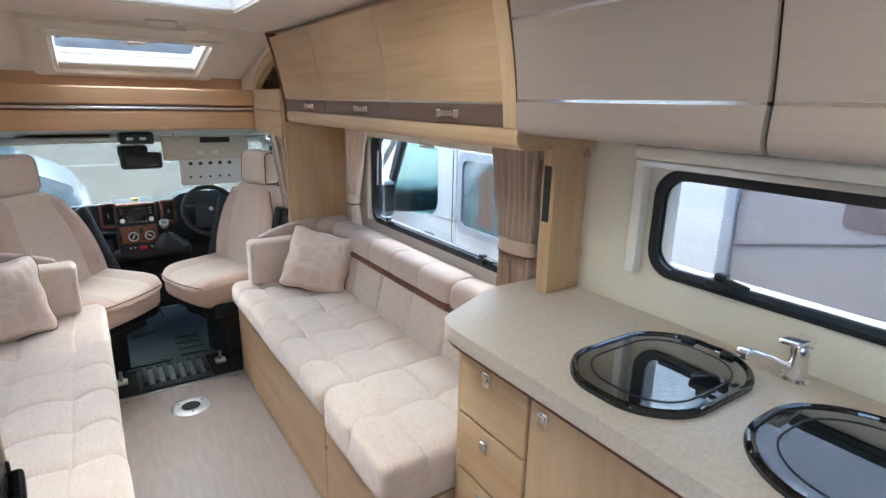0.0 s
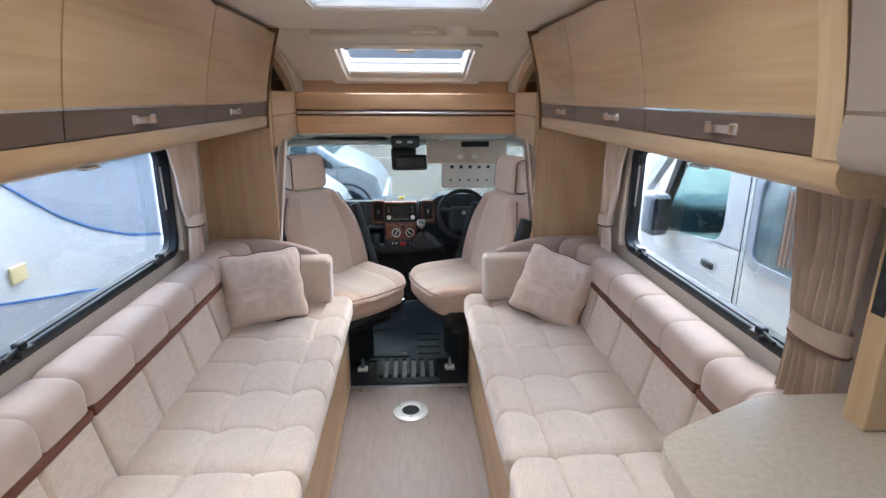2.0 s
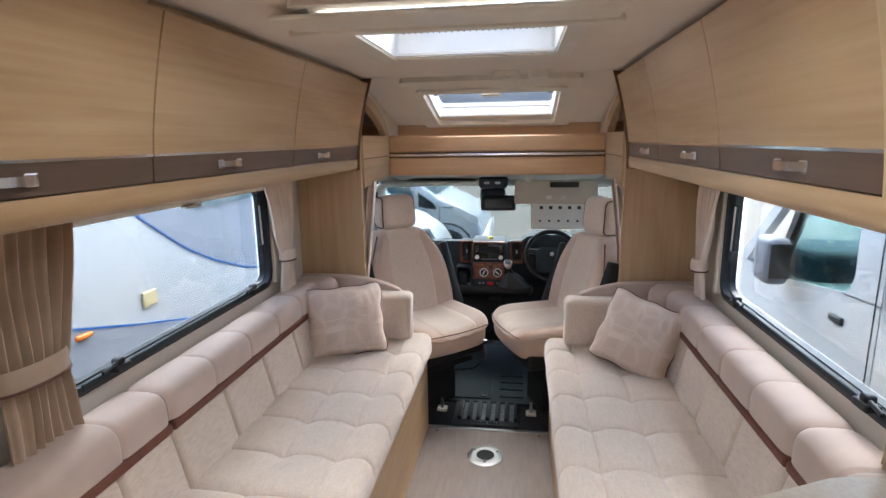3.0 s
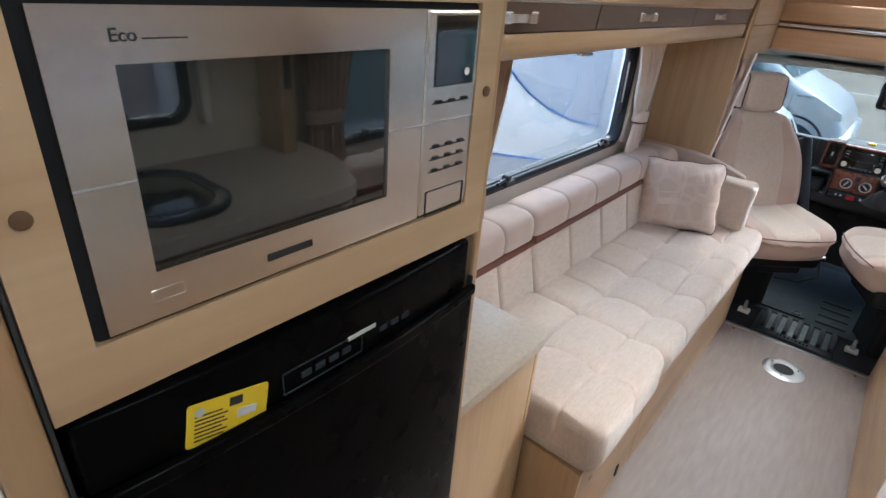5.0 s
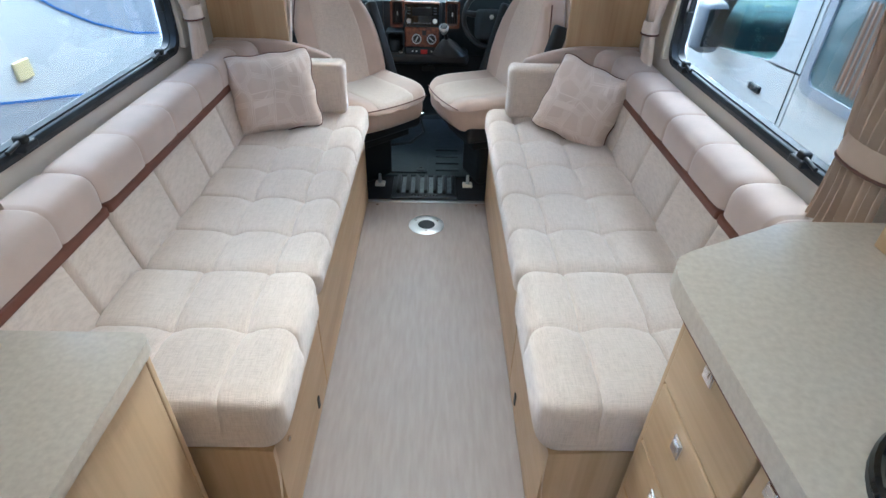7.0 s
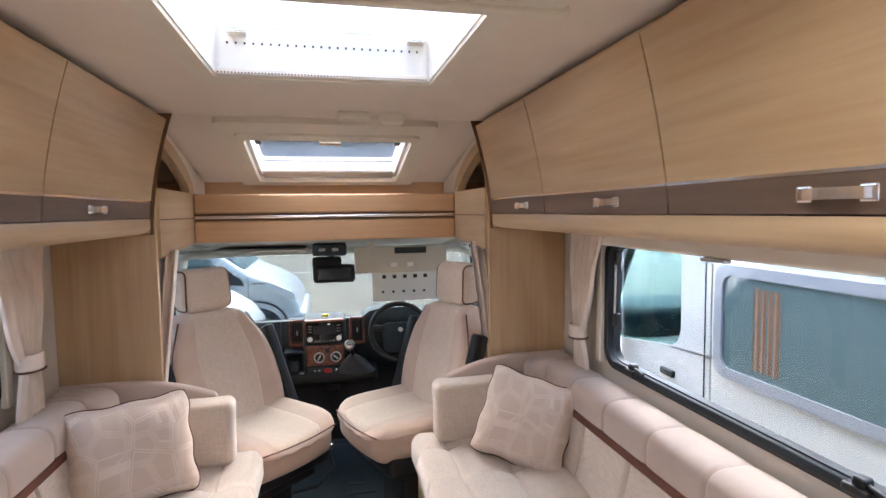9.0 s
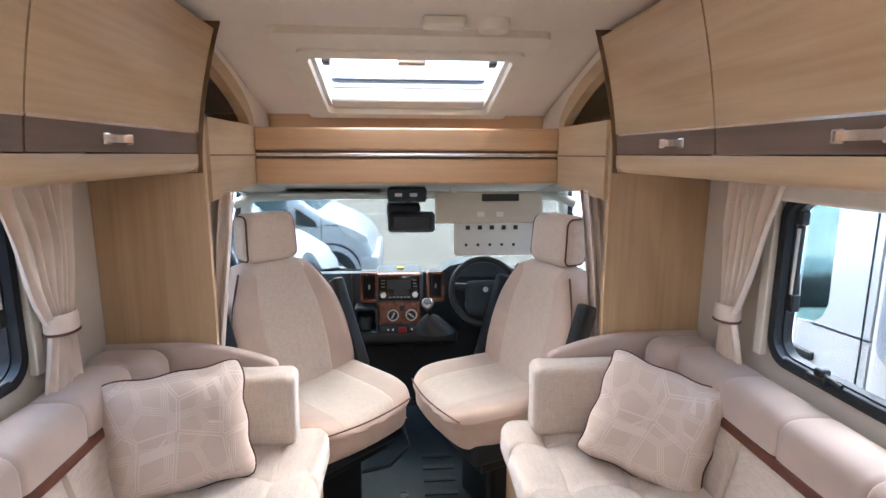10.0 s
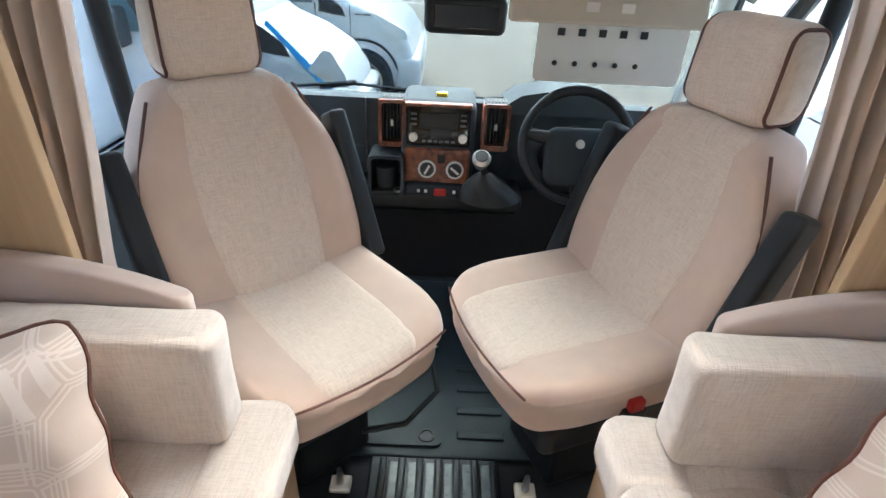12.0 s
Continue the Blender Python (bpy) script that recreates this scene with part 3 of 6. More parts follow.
OAKL = "light oak overhead locker with a grey band and chrome handle"
for y0, y1, hy in ((2.46, 3.265, 2.765), (1.667, 2.46, 2.0), (0.80, 1.667, 1.29)):
    locker(-1, y0, y1, hy, OAKL)
for y0, y1, hy in ((2.69, 3.265, 2.885), (2.03, 2.69, 2.28), (1.360, 2.03, 1.64)):
    locker(1, y0, y1, hy, OAKL)
for s, a in ((-1, 0.80), (1, 1.300)):
    pel = thing("locker_pelmet", (s * 0.85, 2.2, 1.465), "rounded light oak pelmet running beneath the overhead lockers", "pelmet", "overhead lockers")
    pr = [(0.688, 1.516), (0.682, 1.50), (0.684, 1.482), (0.695, 1.466), (0.715, 1.458), (1.037, 1.458), (1.037, 1.516)]
    part("rail", mirrored(prism(pr if s < 0 else [(min(x, 0.9985), z) for x, z in pr], 1, a, 1.38), s).add(mirrored(prism(pr, 1, 1.38, 3.235), s)), WOOD_Y, pel)
    cv = [(3.235, 1.516), (3.235, 1.459)] + [(3.235 + 0.034 * math.sin(q * math.pi / 16), 1.459 + 0.057 * (1 - math.cos(q * math.pi / 16))) for q in range(1, 9)]
    part("end_scroll", mirrored(prism(cv, 0, 0.69, 0.78), s), WOOD_Y, pel)
    part("dark_edging", mirrored(prism([(face_x(1.455 + 0.0465 * k) - 0.012, 1.455 + 0.0465 * k) for k in range(11)] + [(1.03, TOP - 0.002), (1.03, 1.455)], 1, 3.2655, 3.2695), s), EDGE, pel)

# greige kitchen lockers
def gx(z):
    return 0.70 - 0.08 * max(0, (z - 1.5) / 0.45) ** 1.5 - 0.02


def greige(y0, y1):
    t = thing("kitchen_locker", (0.85, (y0 + y1) / 2, 1.5), "gloss greige overhead kitchen locker with fine chrome lines", "locker", "kitchen lockers")
    part("body", prism([(gx(1.5) + 0.05, 1.502), (0.9985, 1.502), (0.9985, TOP - 0.001), (gx(1.92) + 0.05, TOP - 0.001)], 1, y0 + 0.001, y1 - 0.001), EDGE, t)

    def pan(z0, z1, off, th=0.018, m=8):
        f = [(gx(z0 + (z1 - z0) * k / m) - off, z0 + (z1 - z0) * k / m) for k in range(m + 1)]
        return prism(f + [(x + th, z) for x, z in reversed(f)], 1, y0 + 0.003, y1 - 0.003)
    low = [(gx(1.6), 1.587), (gx(1.6) - 0.002, 1.555), (gx(1.6) - 0.001, 1.53), (gx(1.6) + 0.006, 1.513), (gx(1.6) + 0.02, 1.505), (gx(1.6) + 0.07, 1.5), (gx(1.6) + 0.07, 1.587)]
    part("lower_panel", prism(low, 1, y0 + 0.003, y1 - 0.003), GREIGE, t)
    part("door", pan(1.594, 1.783, 0, m=6), GREIGE, t)
    part("upper_panel", pan(1.790, TOP - 0.004, 0, m=6), GREIGE, t)
    part("chrome_line", pan(1.587, 1.594, 0.001, 0.012, 1), CHROME, t)
    part("chrome_line", pan(1.783, 1.790, 0.001, 0.012, 1), CHROME, t)


greige(0.664, 1.298)
greige(-0.10, 0.659)
dv = thing("locker_divider", (0.8, 1.33, 1.517), "light oak upright divider between the lockers", "panel")
part("board", prism([(face_x(1.517 + 0.0405 * k) - 0.008, 1.517 + 0.0405 * k) for k in range(11)] + [(0.9985, TOP - 0.003), (0.9985, 1.517)], 1, 1.300, 1.358), WOOD_Z, dv)
part("front_edging", prism([(face_x(1.517 + 0.0405 * k) - 0.0095, 1.517 + 0.0405 * k) for k in range(11)] + [(face_x(1.922 - 0.0405 * k) - 0.0055, 1.922 - 0.0405 * k) for k in range(11)], 1, 1.2985, 1.3005), EDGE, dv)


# ---- sofas ----
def groove(d, w):
    return math.exp(-(d / w) ** 2)


def quilted(lo, hi, r, seams_x, seams_y, cuts, depth=0.021):
    """A stitched seat cushion; the seams sink into the top and round over the front."""
    zc = (lo[2] + hi[2]) / 2

    def bend(p, n):
        k = max(0.0, min(1.0, (p.z - zc + 0.02) / 0.05))
        gx_ = max([math.exp(-abs(p.x - q) / 0.006) for q in seams_x] + [0])
        gy_ = max([math.exp(-abs(p.y - q) / 0.006) for q in seams_y] + [0])
        wide = max([groove(p.x - q, 0.05) for q in seams_x] + [0]) + max([groove(p.y - q, 0.05) for q in seams_y] + [0])
        dip = sum(groove(math.hypot(p.x - a, p.y - b), 0.035) for a in seams_x for b in seams_y)
        wob = 0.004 * noise.noise(Vector((p.x * 6, p.y * 6, p.z * 6 + lo[1])))
        d = depth * (0.60 * max(gx_, gy_) + 0.22 * wide) + 0.015 * min(dip, 1)
        return p - n * (d * k) + n * wob

    return rbox(lo, hi, r, 5, cuts, bend)


def bolster_geo(y0, y1, seams, ends=True):
    """The taupe roll along the top of the backrest."""
    prof = []
    for k in range(15):
        t = math.pi * (1.12 - 1.0 * k / 14)
        c_, s_ = math.cos(t), math.sin(t)
        prof.append((0.945 + 0.086 * math.copysign(abs(c_) ** 0.6, c_), 0.812 + 0.080 * math.copysign(abs(s_) ** 0.6, s_)))
    prof = [(0.905, 0.768)] + prof[1:] + [(1.036, 0.80), (1.036, 0.76)]
    n = max(8, int((y1 - y0) / 0.006))
    g, m = Geo(), len(prof)
    c = Vector((0.96, 0, 0.80))
    for k in range(n + 1):
        y = y0 + (y1 - y0) * k / n
        e = min(y - y0, y1 - y)
        f = 1 - 0.16 * math.exp(-(e / 0.012)) - sum(0.075 * groove(y - q, 0.005) + 0.018 * groove(y - q, 0.03) for q in seams)
        for x, z in prof:
            w = Vector((x, 0, z))
            d = w - c
            wob = 0.003 * noise.noise(Vector((x * 8, y * 5, z * 8)))
            q = c + d * (f + wob)
            if x > 1.03:
                q = w
            g.v.append((min(q.x, 1.036), y, q.z))
    for k in range(n):
        g.f += [(k * m + i, k * m + (i + 1) % m, (k + 1) * m + (i + 1) % m, (k + 1) * m + i) for i in range(m)]
    g.f += [tuple(reversed(range(m))), tuple(range(n * m, (n + 1) * m))]
    return g


def backpad_geo(y0, y1, seams):
    def bend(p, n):
        lean = (p.z - 0.56) / 0.21 * 0.05
        d = 0.016 * max([groove(p.y - q, 0.007) for q in seams] + [0]) + 0.006 * max([groove(p.y - q, 0.05) for q in seams] + [0])
        if n.x < -0.3:
            p = p + Vector((d, 0, 0))
        return Vector((min(p.x + lean, 1.036), p.y, p.z))
    return rbox((0.815, y0, 0.50), (0.93, y1, 0.775), 0.025, 3, (1, int((y1 - y0) / 0.007), 6), bend)


def sofa(s, joint, pitch):
    G = lambda g: mirrored(g, s)
    b = thing("sofa", (s * 0.68, 2.3, 0), "oak based sofa with padded cream back, taupe bolster and brown band", "sofa", "sofas")
    part("front_panel", G(rbox((0.338, 1.362, 0.0), (0.356, joint + 0.055, 0.44), 0.003)), WOOD_Y, b)
    part("front_panel", G(rbox((0.338, joint + 0.061, 0.0), (0.356, 3.262, 0.44), 0.003)), WOOD_Y, b)
    part("joint_strip", G(rbox((0.341, joint + 0.053, 0.0), (0.352, joint + 0.063, 0.44), 0.002)), EDGE, b)
    endp = [(1.03, 0.0), (0.375, 0.0)] + [(0.335 + 0.04 * (1 - math.sin(q * math.pi / 12)) ** 1.2, 0.0 + 0.40 * q / 6) for q in range(7)] + [(1.03, 0.44)]
    part("end_panel", G(prism(endp, 1, 1.342, 1.36)), WOOD_Z, b)
    part("deck", G(rbox((0.357, 1.361, 0.42), (1.03, 3.262, 0.448), 0.003)), WOOD_Y, b)
    part("end_panel", G(rbox((0.34, 3.264, 0.0), (1.03, 3.2685, 0.46), 0.002)), WOOD_Z, b)
    part("screw_cap", G(cyl((0.333, 1.9 if s > 0 else 1.45, 0.30), (0.34, 1.9 if s > 0 else 1.45, 0.30), 0.008, n=12)), STEEL, b)
    part("door_catch", G(rbox((0.333, joint - 0.09, 0.05), (0.34, joint - 0.07, 0.10), 0.003)), BLACK, b)
    if s > 0:
        part("socket", lathe([(0.03, 0), (0.03, 0.004), (0.022, 0.006), (0.02, 0.001)], 24, Matrix.Translation((0.46, 1.342, 0.085)) @ Matrix.Rotation(math.pi / 2, 4, "X")), IVORY, b)
    label = "cream woven seat cushion quilted in squares"
    ys = [joint + pitch * k for k in range(1, 7) if joint + pitch * k < 3.15]
    whole("seat_cushion", G(quilted((0.302, joint + 0.004, 0.435), (0.845, 3.262, 0.578), 0.05, (0.435, 0.625), ys, (90, 260, 3))), CREAM, label, "cushion", "sofas")
    whole("seat_cushion", G(quilted((0.298, 1.325, 0.405), (0.845, joint - 0.002, 0.602), 0.055, (0.435, 0.625), (joint - 0.26,), (90, 100, 3))), CREAM, label, "cushion", "sofas")
    k = b
    seams = [joint + 0.24 * q for q in range(1, 6)]
    bj = joint + 0.015
    near = 1.322
    part("back_pad", G(backpad_geo(bj + 0.003, 3.2, [bj + 0.29 * q for q in range(1, 5)])), CREAM, k)
    part("back_pad", G(backpad_geo(near, bj - 0.003, [bj - 0.22])), CREAM, k)
    part("bolster", G(bolster_geo(bj + 0.003, 3.13, [bj + 0.245 * q for q in range(1, 6)])), TAUPE, k)
    part("bolster", G(bolster_geo(near, bj - 0.003, [bj - 0.2])), TAUPE, k)
    for a, c in ((bj + 0.004, 3.15), (near, bj - 0.004)):
        part("brown_band", G(rbox((0.857, a, 0.752), (0.90, c, 0.783), 0.008, 2)), BAND, k, "dark brown leatherette band")

    # the padded corner towards the cab
    def corner(p, n):
        drop = max(0.0, (0.80 - p.x) / 0.36)
        if p.z > 0.7:
            p = Vector((p.x, p.y, p.z - 0.085 * drop ** 2))
        return p
    c = thing("corner_pad", (s * 0.7, 3.22, 0.59), "taupe padded corner panel at the cab end of the sofa", "pad", "sofas")
    part("upstand", G(rbox((0.47, 3.225, 0.46), (1.035, 3.266, 0.89), 0.016, 3, (16, 1, 8), corner)), TAUPE, c)
    part("roll", G(rbox((0.80, 3.07, 0.59), (1.035, 3.222, 0.897), 0.06, 5, (3, 3, 3))), TAUPE, c)

    def arm_bend(p, n):
        return p + n * 0.004 * noise.noise(Vector((p.x * 9, p.y * 9, p.z * 9)))
    whole("arm_cushion", G(rbox((0.397, 3.118, 0.562), (0.80, 3.2235, 0.818), 0.03, 4, (8, 3, 6), arm_bend)), CREAM, "cream woven arm cushion standing on the sofa seat", "cushion", "sofas")


sofa(-1, 1.833, 0.226)
sofa(1, 1.855, 0.247)


# ---- scatter cushions ----
def satin_pattern():
    m = material("geometric_cushion_satin", (0.60, 0.455, 0.37), 0.5, bump=0.08, bump_scale=500, sheen=0.25)
    nt, b = m.node_tree, m.node_tree.nodes["Principled BSDF"]
    tc = nt.nodes.new("ShaderNodeTexCoord")
    last = None
    for sc, loc, wid in ((12.0, 0.0, 0.030), (12.0, 0.0, 0.095), (8.0, 3.1, 0.030)):
        mp = nt.nodes.new("ShaderNodeMapping")
        mp.inputs["Location"].default_value = (loc, loc, 0)
        mp.inputs["Scale"].default_value = (1, 0.9, 0)
        nt.links.new(tc.outputs["Object"], mp.inputs[0])
        v = nt.nodes.new("ShaderNodeTexVoronoi")
        v.feature = "DISTANCE_TO_EDGE"
        v.inputs["Scale"].default_value, v.inputs["Randomness"].default_value = sc, 0.5
        nt.links.new(mp.outputs[0], v.inputs["Vector"])
        sub = nt.nodes.new("ShaderNodeMath")
        sub.operation = "COMPARE"
        sub.inputs[1].default_value, sub.inputs[2].default_value = wid, 0.013
        nt.links.new(v.outputs["Distance"], sub.inputs[0])
        if last:
            mx = nt.nodes.new("ShaderNodeMath")
            mx.operation = "MAXIMUM"
            nt.links.new(last, mx.inputs[0])
            nt.links.new(sub.outputs[0], mx.inputs[1])
            last = mx.outputs[0]
        else:
            last = sub.outputs[0]
    mix = nt.nodes.new("ShaderNodeMix")
    mix.data_type = "RGBA"
    mix.inputs["A"].default_value, mix.inputs["B"].default_value = (0.60, 0.465, 0.375, 1), (0.70, 0.575, 0.485, 1)
    nt.links.new(last, mix.inputs["Factor"])
    nt.links.new(mix.outputs["Result"], b.inputs["Base Color"])
    return m


PATTERN = satin_pattern()


def scatter_cushion(m, seed, w=0.39, h=0.37, label=""):
    t = thing("scatter_cushion", (0, 0, 0), label, "cushion", "scatter cushions")
    n, g = 30, Geo()
    edge = lambda u, v: (w / 2 * u * (1 - 0.055 * (1 - v * v) * abs(u) ** 3 - 0.05 * (abs(u) * abs(v)) ** 8 + 0.02 * math.sin(9 * v + 2 * u)), h / 2 * v * (1 - 0.055 * (1 - u * u) * abs(v) ** 3 - 0.05 * (abs(u) * abs(v)) ** 8 + 0.02 * math.sin(8 * u + 1)))
    for side in (1, -1):
        base = len(g.v)
        for i in range(n + 1):
            for j in range(n + 1):
                u, v = -1 + 2 * i / n, -1 + 2 * j / n
                u, v = math.sin(u * math.pi / 2), math.sin(v * math.pi / 2)
                x, y = edge(u, v)
                puff = (max(0, 1 - u ** 4) * max(0, 1 - v ** 4)) ** 0.6
                corner = (abs(u) * abs(v)) ** 2
                wr = noise.noise(Vector((x * 9 + seed, y * 9, side))) * 0.010 + noise.noise(Vector((x * 26, y * 22 + seed, side))) * 0.004 * (0.4 + corner)
                g.v.append((x, y, side * (0.078 * puff + wr * min(1, puff * 2) * (1 if puff > 0.01 else 0))))
        for i in range(n):
            for j in range(n):
                a = base + i * (n + 1) + j
                q = (a, a + n + 1, a + n + 2, a + 1)
                g.f.append(q if side > 0 else tuple(reversed(q)))
    part("cover", g, PATTERN, t)
    line = []
    for k in range(4 * 16):
        side, f = divmod(k, 16)
        c = -1 + 2 * f / 16
        u, v = ((c, -1), (1, c), (-c, 1), (-1, -c))[side]
        line.append((*edge(u, v), 0.0))
    part("piping", tube(line, 0.0042, 6, True), PIPING, t, "dark brown piped edge")
    t.matrix_basis = m
    return t


# a cushion leans on the corner of each sofa
def stand(centre, facing, lean, roll):
    f = Vector((math.sin(radians(facing)), -math.cos(radians(facing)), 0))
    z = (f * math.cos(radians(lean)) + Vector((0, 0, 1)) * math.sin(radians(lean))).normalized()
    x = Vector((0, 0, 1)).cross(z).normalized()
    y = z.cross(x)
    return Matrix.Translation(centre) @ Matrix((x, y, z)).transposed().to_4x4() @ Matrix.Rotation(radians(roll), 4, "Z")


LBL = "pinkish satin scatter cushion with a woven geometric pattern and brown piping"
scatter_cushion(stand((-0.69, 2.955, 0.727), 20, 18, 3), 3.0, 0.385, 0.35, LBL)
scatter_cushion(stand((0.705, 2.91, 0.72), -28, 20, -15), 8.0, 0.36, 0.345, "pinkish satin scatter cushion with geometric pattern, tilted on its corner")


# ---- kitchen unit ----
def square_handle(x, y, z, s=1):
    """A small square chrome plate with a hinged pull."""
    g = rbox((x - 0.006, y - 0.016, z - 0.021), (x + 0.001, y + 0.016, z + 0.021), 0.003)
    g.add(rbox((x - 0.011, y - 0.010, z - 0.004), (x - 0.005, y + 0.010, z + 0.013), 0.003))
    return g


unit = thing("drawer_cabinet", (0.75, 1.15, 0.1), "light oak laminate kitchen cabinet with five drawers", "cabinet")
part("carcass", rbox((0.529, 1.009, 0.10), (1.027, 1.285, 0.952), 0.003), EDGE, unit)
part("end_panel", rbox((0.514, 1.2865, 0.0), (1.027, 1.302, 0.952), 0.003), WOOD_Z, unit)
zs = [0.935, 0.734, 0.550, 0.365, 0.245, 0.125]
for a, b in zip(zs[1:], zs):
    d = part("drawer_front", rbox((0.510, 1.013, a + 0.003), (0.528, 1.284, b - 0.003), 0.004), WOOD_Y, unit)
    part("handle", square_handle(0.510, 1.168, b - 0.048), CHROME, d, "square chrome pull")
for y0, y1, hy in ((0.47, 1.006, 0.96), (-0.15, 0.466, 0.42)):
    c = thing("sink_cabinet", (0.75, (y0 + y1) / 2, 0.1), "light oak laminate kitchen cabinet with one door", "cabinet", "kitchen cabinets")
    part("carcass", rbox((0.529, y0 + 0.001, 0.10), (1.027, y1 - 0.001, 0.952), 0.003), EDGE, c)
    d = part("door", rbox((0.510, y0 + 0.003, 0.128), (0.528, y1 - 0.003, 0.932), 0.004), WOOD_Z, c)
    part("handle", square_handle(0.510, hy, 0.884), CHROME, d, "square chrome pull")
whole("kitchen_plinth", rbox((0.56, -0.15, 0.0), (1.02, 1.2855, 0.099), 0.003), WOOD_Y, "light oak plinth under the kitchen cabinets", "plinth")
out = [(0.9995, -0.15), (0.9995, 1.32), (1.036, 1.376), (1.036, 1.455), (0.76, 1.455), (0.72, 1.445), (0.51, 1.347), (0.482, 1.329), (0.466, 1.305), (0.458, 1.27), (0.455, 1.22), (0.455, -0.15)]
wt = thing("kitchen_worktop", (0.75, 0.6, 0.97), "speckled beige laminate worktop with a rounded corner", "worktop")
part("top", prism(out, 2, 0.967, 1.01), WORKTOP, wt)
part("edging", prism([(x + (0.008 if x < 0.9 else 0), y - (0.008 if y > 1.2 else 0)) for x, y in out], 2, 0.953, 0.967), BAND, wt, "brown edge strip under the worktop")


def lidded(name, pts_y, x0, x1, label, arm):
    """A bowl or hob sunk into the worktop under a black glass lid."""
    y0, y1 = pts_y
    t = thing(name, ((x0 + x1) / 2, (y0 + y1) / 2, 1.010), label, "sink" if name == "sink" else "hob")
    cx, cy = (x0 + x1) / 2, (y0 + y1) / 2

    def outline(f):
        o = []
        for x, y in rounded((x1 - x0) * f, (y1 - y0) * f, min(x1 - x0, y1 - y0) * f * 0.40, 9, 0, 0):
            k = 1 + 0.05 * (1 - (2 * y / (y1 - y0)) ** 2)
            o.append((cx + x * k * 0.95, cy + y * (1 + 0.06 * (1 - (2 * x / (x1 - x0)) ** 2)) * 0.95))
        return o
    a, b = outline(1.06), outline(0.93)
    part("rim", ring(a, b, 2, 1.008, 1.018), BLACK, t)
    lip = [(p, q, 1.019) for p, q in outline(1.02)]
    part("rolled_edge", tube(lip, 0.008, 8, True), BLACKGLASS, t)
    part("glass_lid", prism(outline(0.97), 2, 1.013, 1.0205), LID, t)
    part("inner_edge", tube([(p, q, 1.0205) for p, q in outline(0.80)], 0.0022, 6, True), SEAL, t)
    for dy in (-0.05, 0.05):
        part("hinge", rbox((x1 - 0.022, cy + dy - 0.016, 1.0195), (x1 - 0.002, cy + dy + 0.016, 1.030), 0.004), BLACK, t)
    part("finger_slot", tube([(cx + 0.02 + 0.05 * math.sin(q), cy - 0.09 + 0.03 * math.cos(q), 1.021) for q in [k * 0.32 for k in range(9)]], 0.004, 6), SEAL, t)


lidded("sink", (0.675, 0.966), 0.526, 0.919, "black oval sink with a reflective black glass lid", True)
lidded("hob", (0.19, 0.588), 0.54, 0.905, "black hob with a reflective black glass lid", True)
tap = thing("mixer_tap", (0.945, 0.64, 1.01), "chrome mixer tap with a swivel spout beside the sink", "tap")
TAP = Matrix.Translation((0.945, 0.64, 1.01))
part("column", lathe([(0.026, 0), (0.028, 0.004), (0.022, 0.010), (0.020, 0.060), (0.023, 0.07), (0.022, 0.084), (0.012, 0.089)], 24, TAP), CHROME, tap)
part("spout", tube([(0, 0, 0.02), (-0.018, 0.015, 0.032), (-0.045, 0.04, 0.047), (-0.075, 0.07, 0.057)], 0.0095, 12).add(rbox((-0.10, 0.06, 0.044), (-0.067, 0.09, 0.068), 0.008, 3)).moved(TAP), CHROME, tap)
part("lever", rbox((-0.075, -0.020, -0.005), (0.028, 0.020, 0.006), 0.005, 3).moved(TAP @ Matrix.Translation((0.002, 0, 0.096)) @ Matrix.Rotation(0.12, 4, "Y")), CHROME, tap)
post = thing("oak_upright", (0.95, 1.345, 1.01), "light oak upright board standing on the worktop", "panel")
part("board", rbox((0.858, 1.322, 1.0105), (0.9985, 1.374, 1.457), 0.004), WOOD_Z, post)
part("slot", rbox((0.8562, 1.336, 1.235), (0.859, 1.364, 1.405), 0.001), BLACK, post)
for k in range(4):
    part("slot_switch", rbox((0.8552, 1.342, 1.25 + 0.038 * k), (0.8565, 1.358, 1.268 + 0.038 * k), 0.001, 1), INK, post)
for z in (1.13, 1.44):
    part("turn_button", lathe([(0.014, 0), (0.014, 0.006), (0.009, 0.010)], 16, Matrix.Translation((0.985, 1.322, z)) @ Matrix.Rotation(math.pi / 2, 4, "X")), WOOD_Z, post)

# ---- fridge tower ----
FX = -0.385
tw = thing("fridge_tower", (-0.7, 0.52, 0), "tall light oak cabinet for the microwave and fridge", "cabinet")
part("microwave_surround", slab(0, FX - 0.018, FX, (0.295, 0.782), (1.317, TOP), [(0.331, 0.744, 1.367, 1.592)]), WOOD_Y, tw)
part("front_post", rbox((-1.038, 0.7825, 0.0), (FX - 0.004, 0.797, TOP), 0.004), WOOD_Z, tw)
part("rear_post", rbox((-1.038, 0.2585, 0.0), (FX - 0.004, 0.2905, TOP), 0.004), WOOD_Z, tw)
part("dark_joint", rbox((FX - 0.012, 0.291, 0.0), (FX - 0.004, 0.2945, TOP), 0.001), INK, tw)
# inside of the tower's opening, its shade put in as black
part("shaded_lining", rbox((-1.03, 0.296, 1.30), (FX - 0.30, 0.78, TOP), 0.003), INK, tw)
part("shelf", rbox((-1.03, 0.296, 1.318), (FX - 0.019, 0.780, 1.333), 0.002), WOOD_Y, tw)
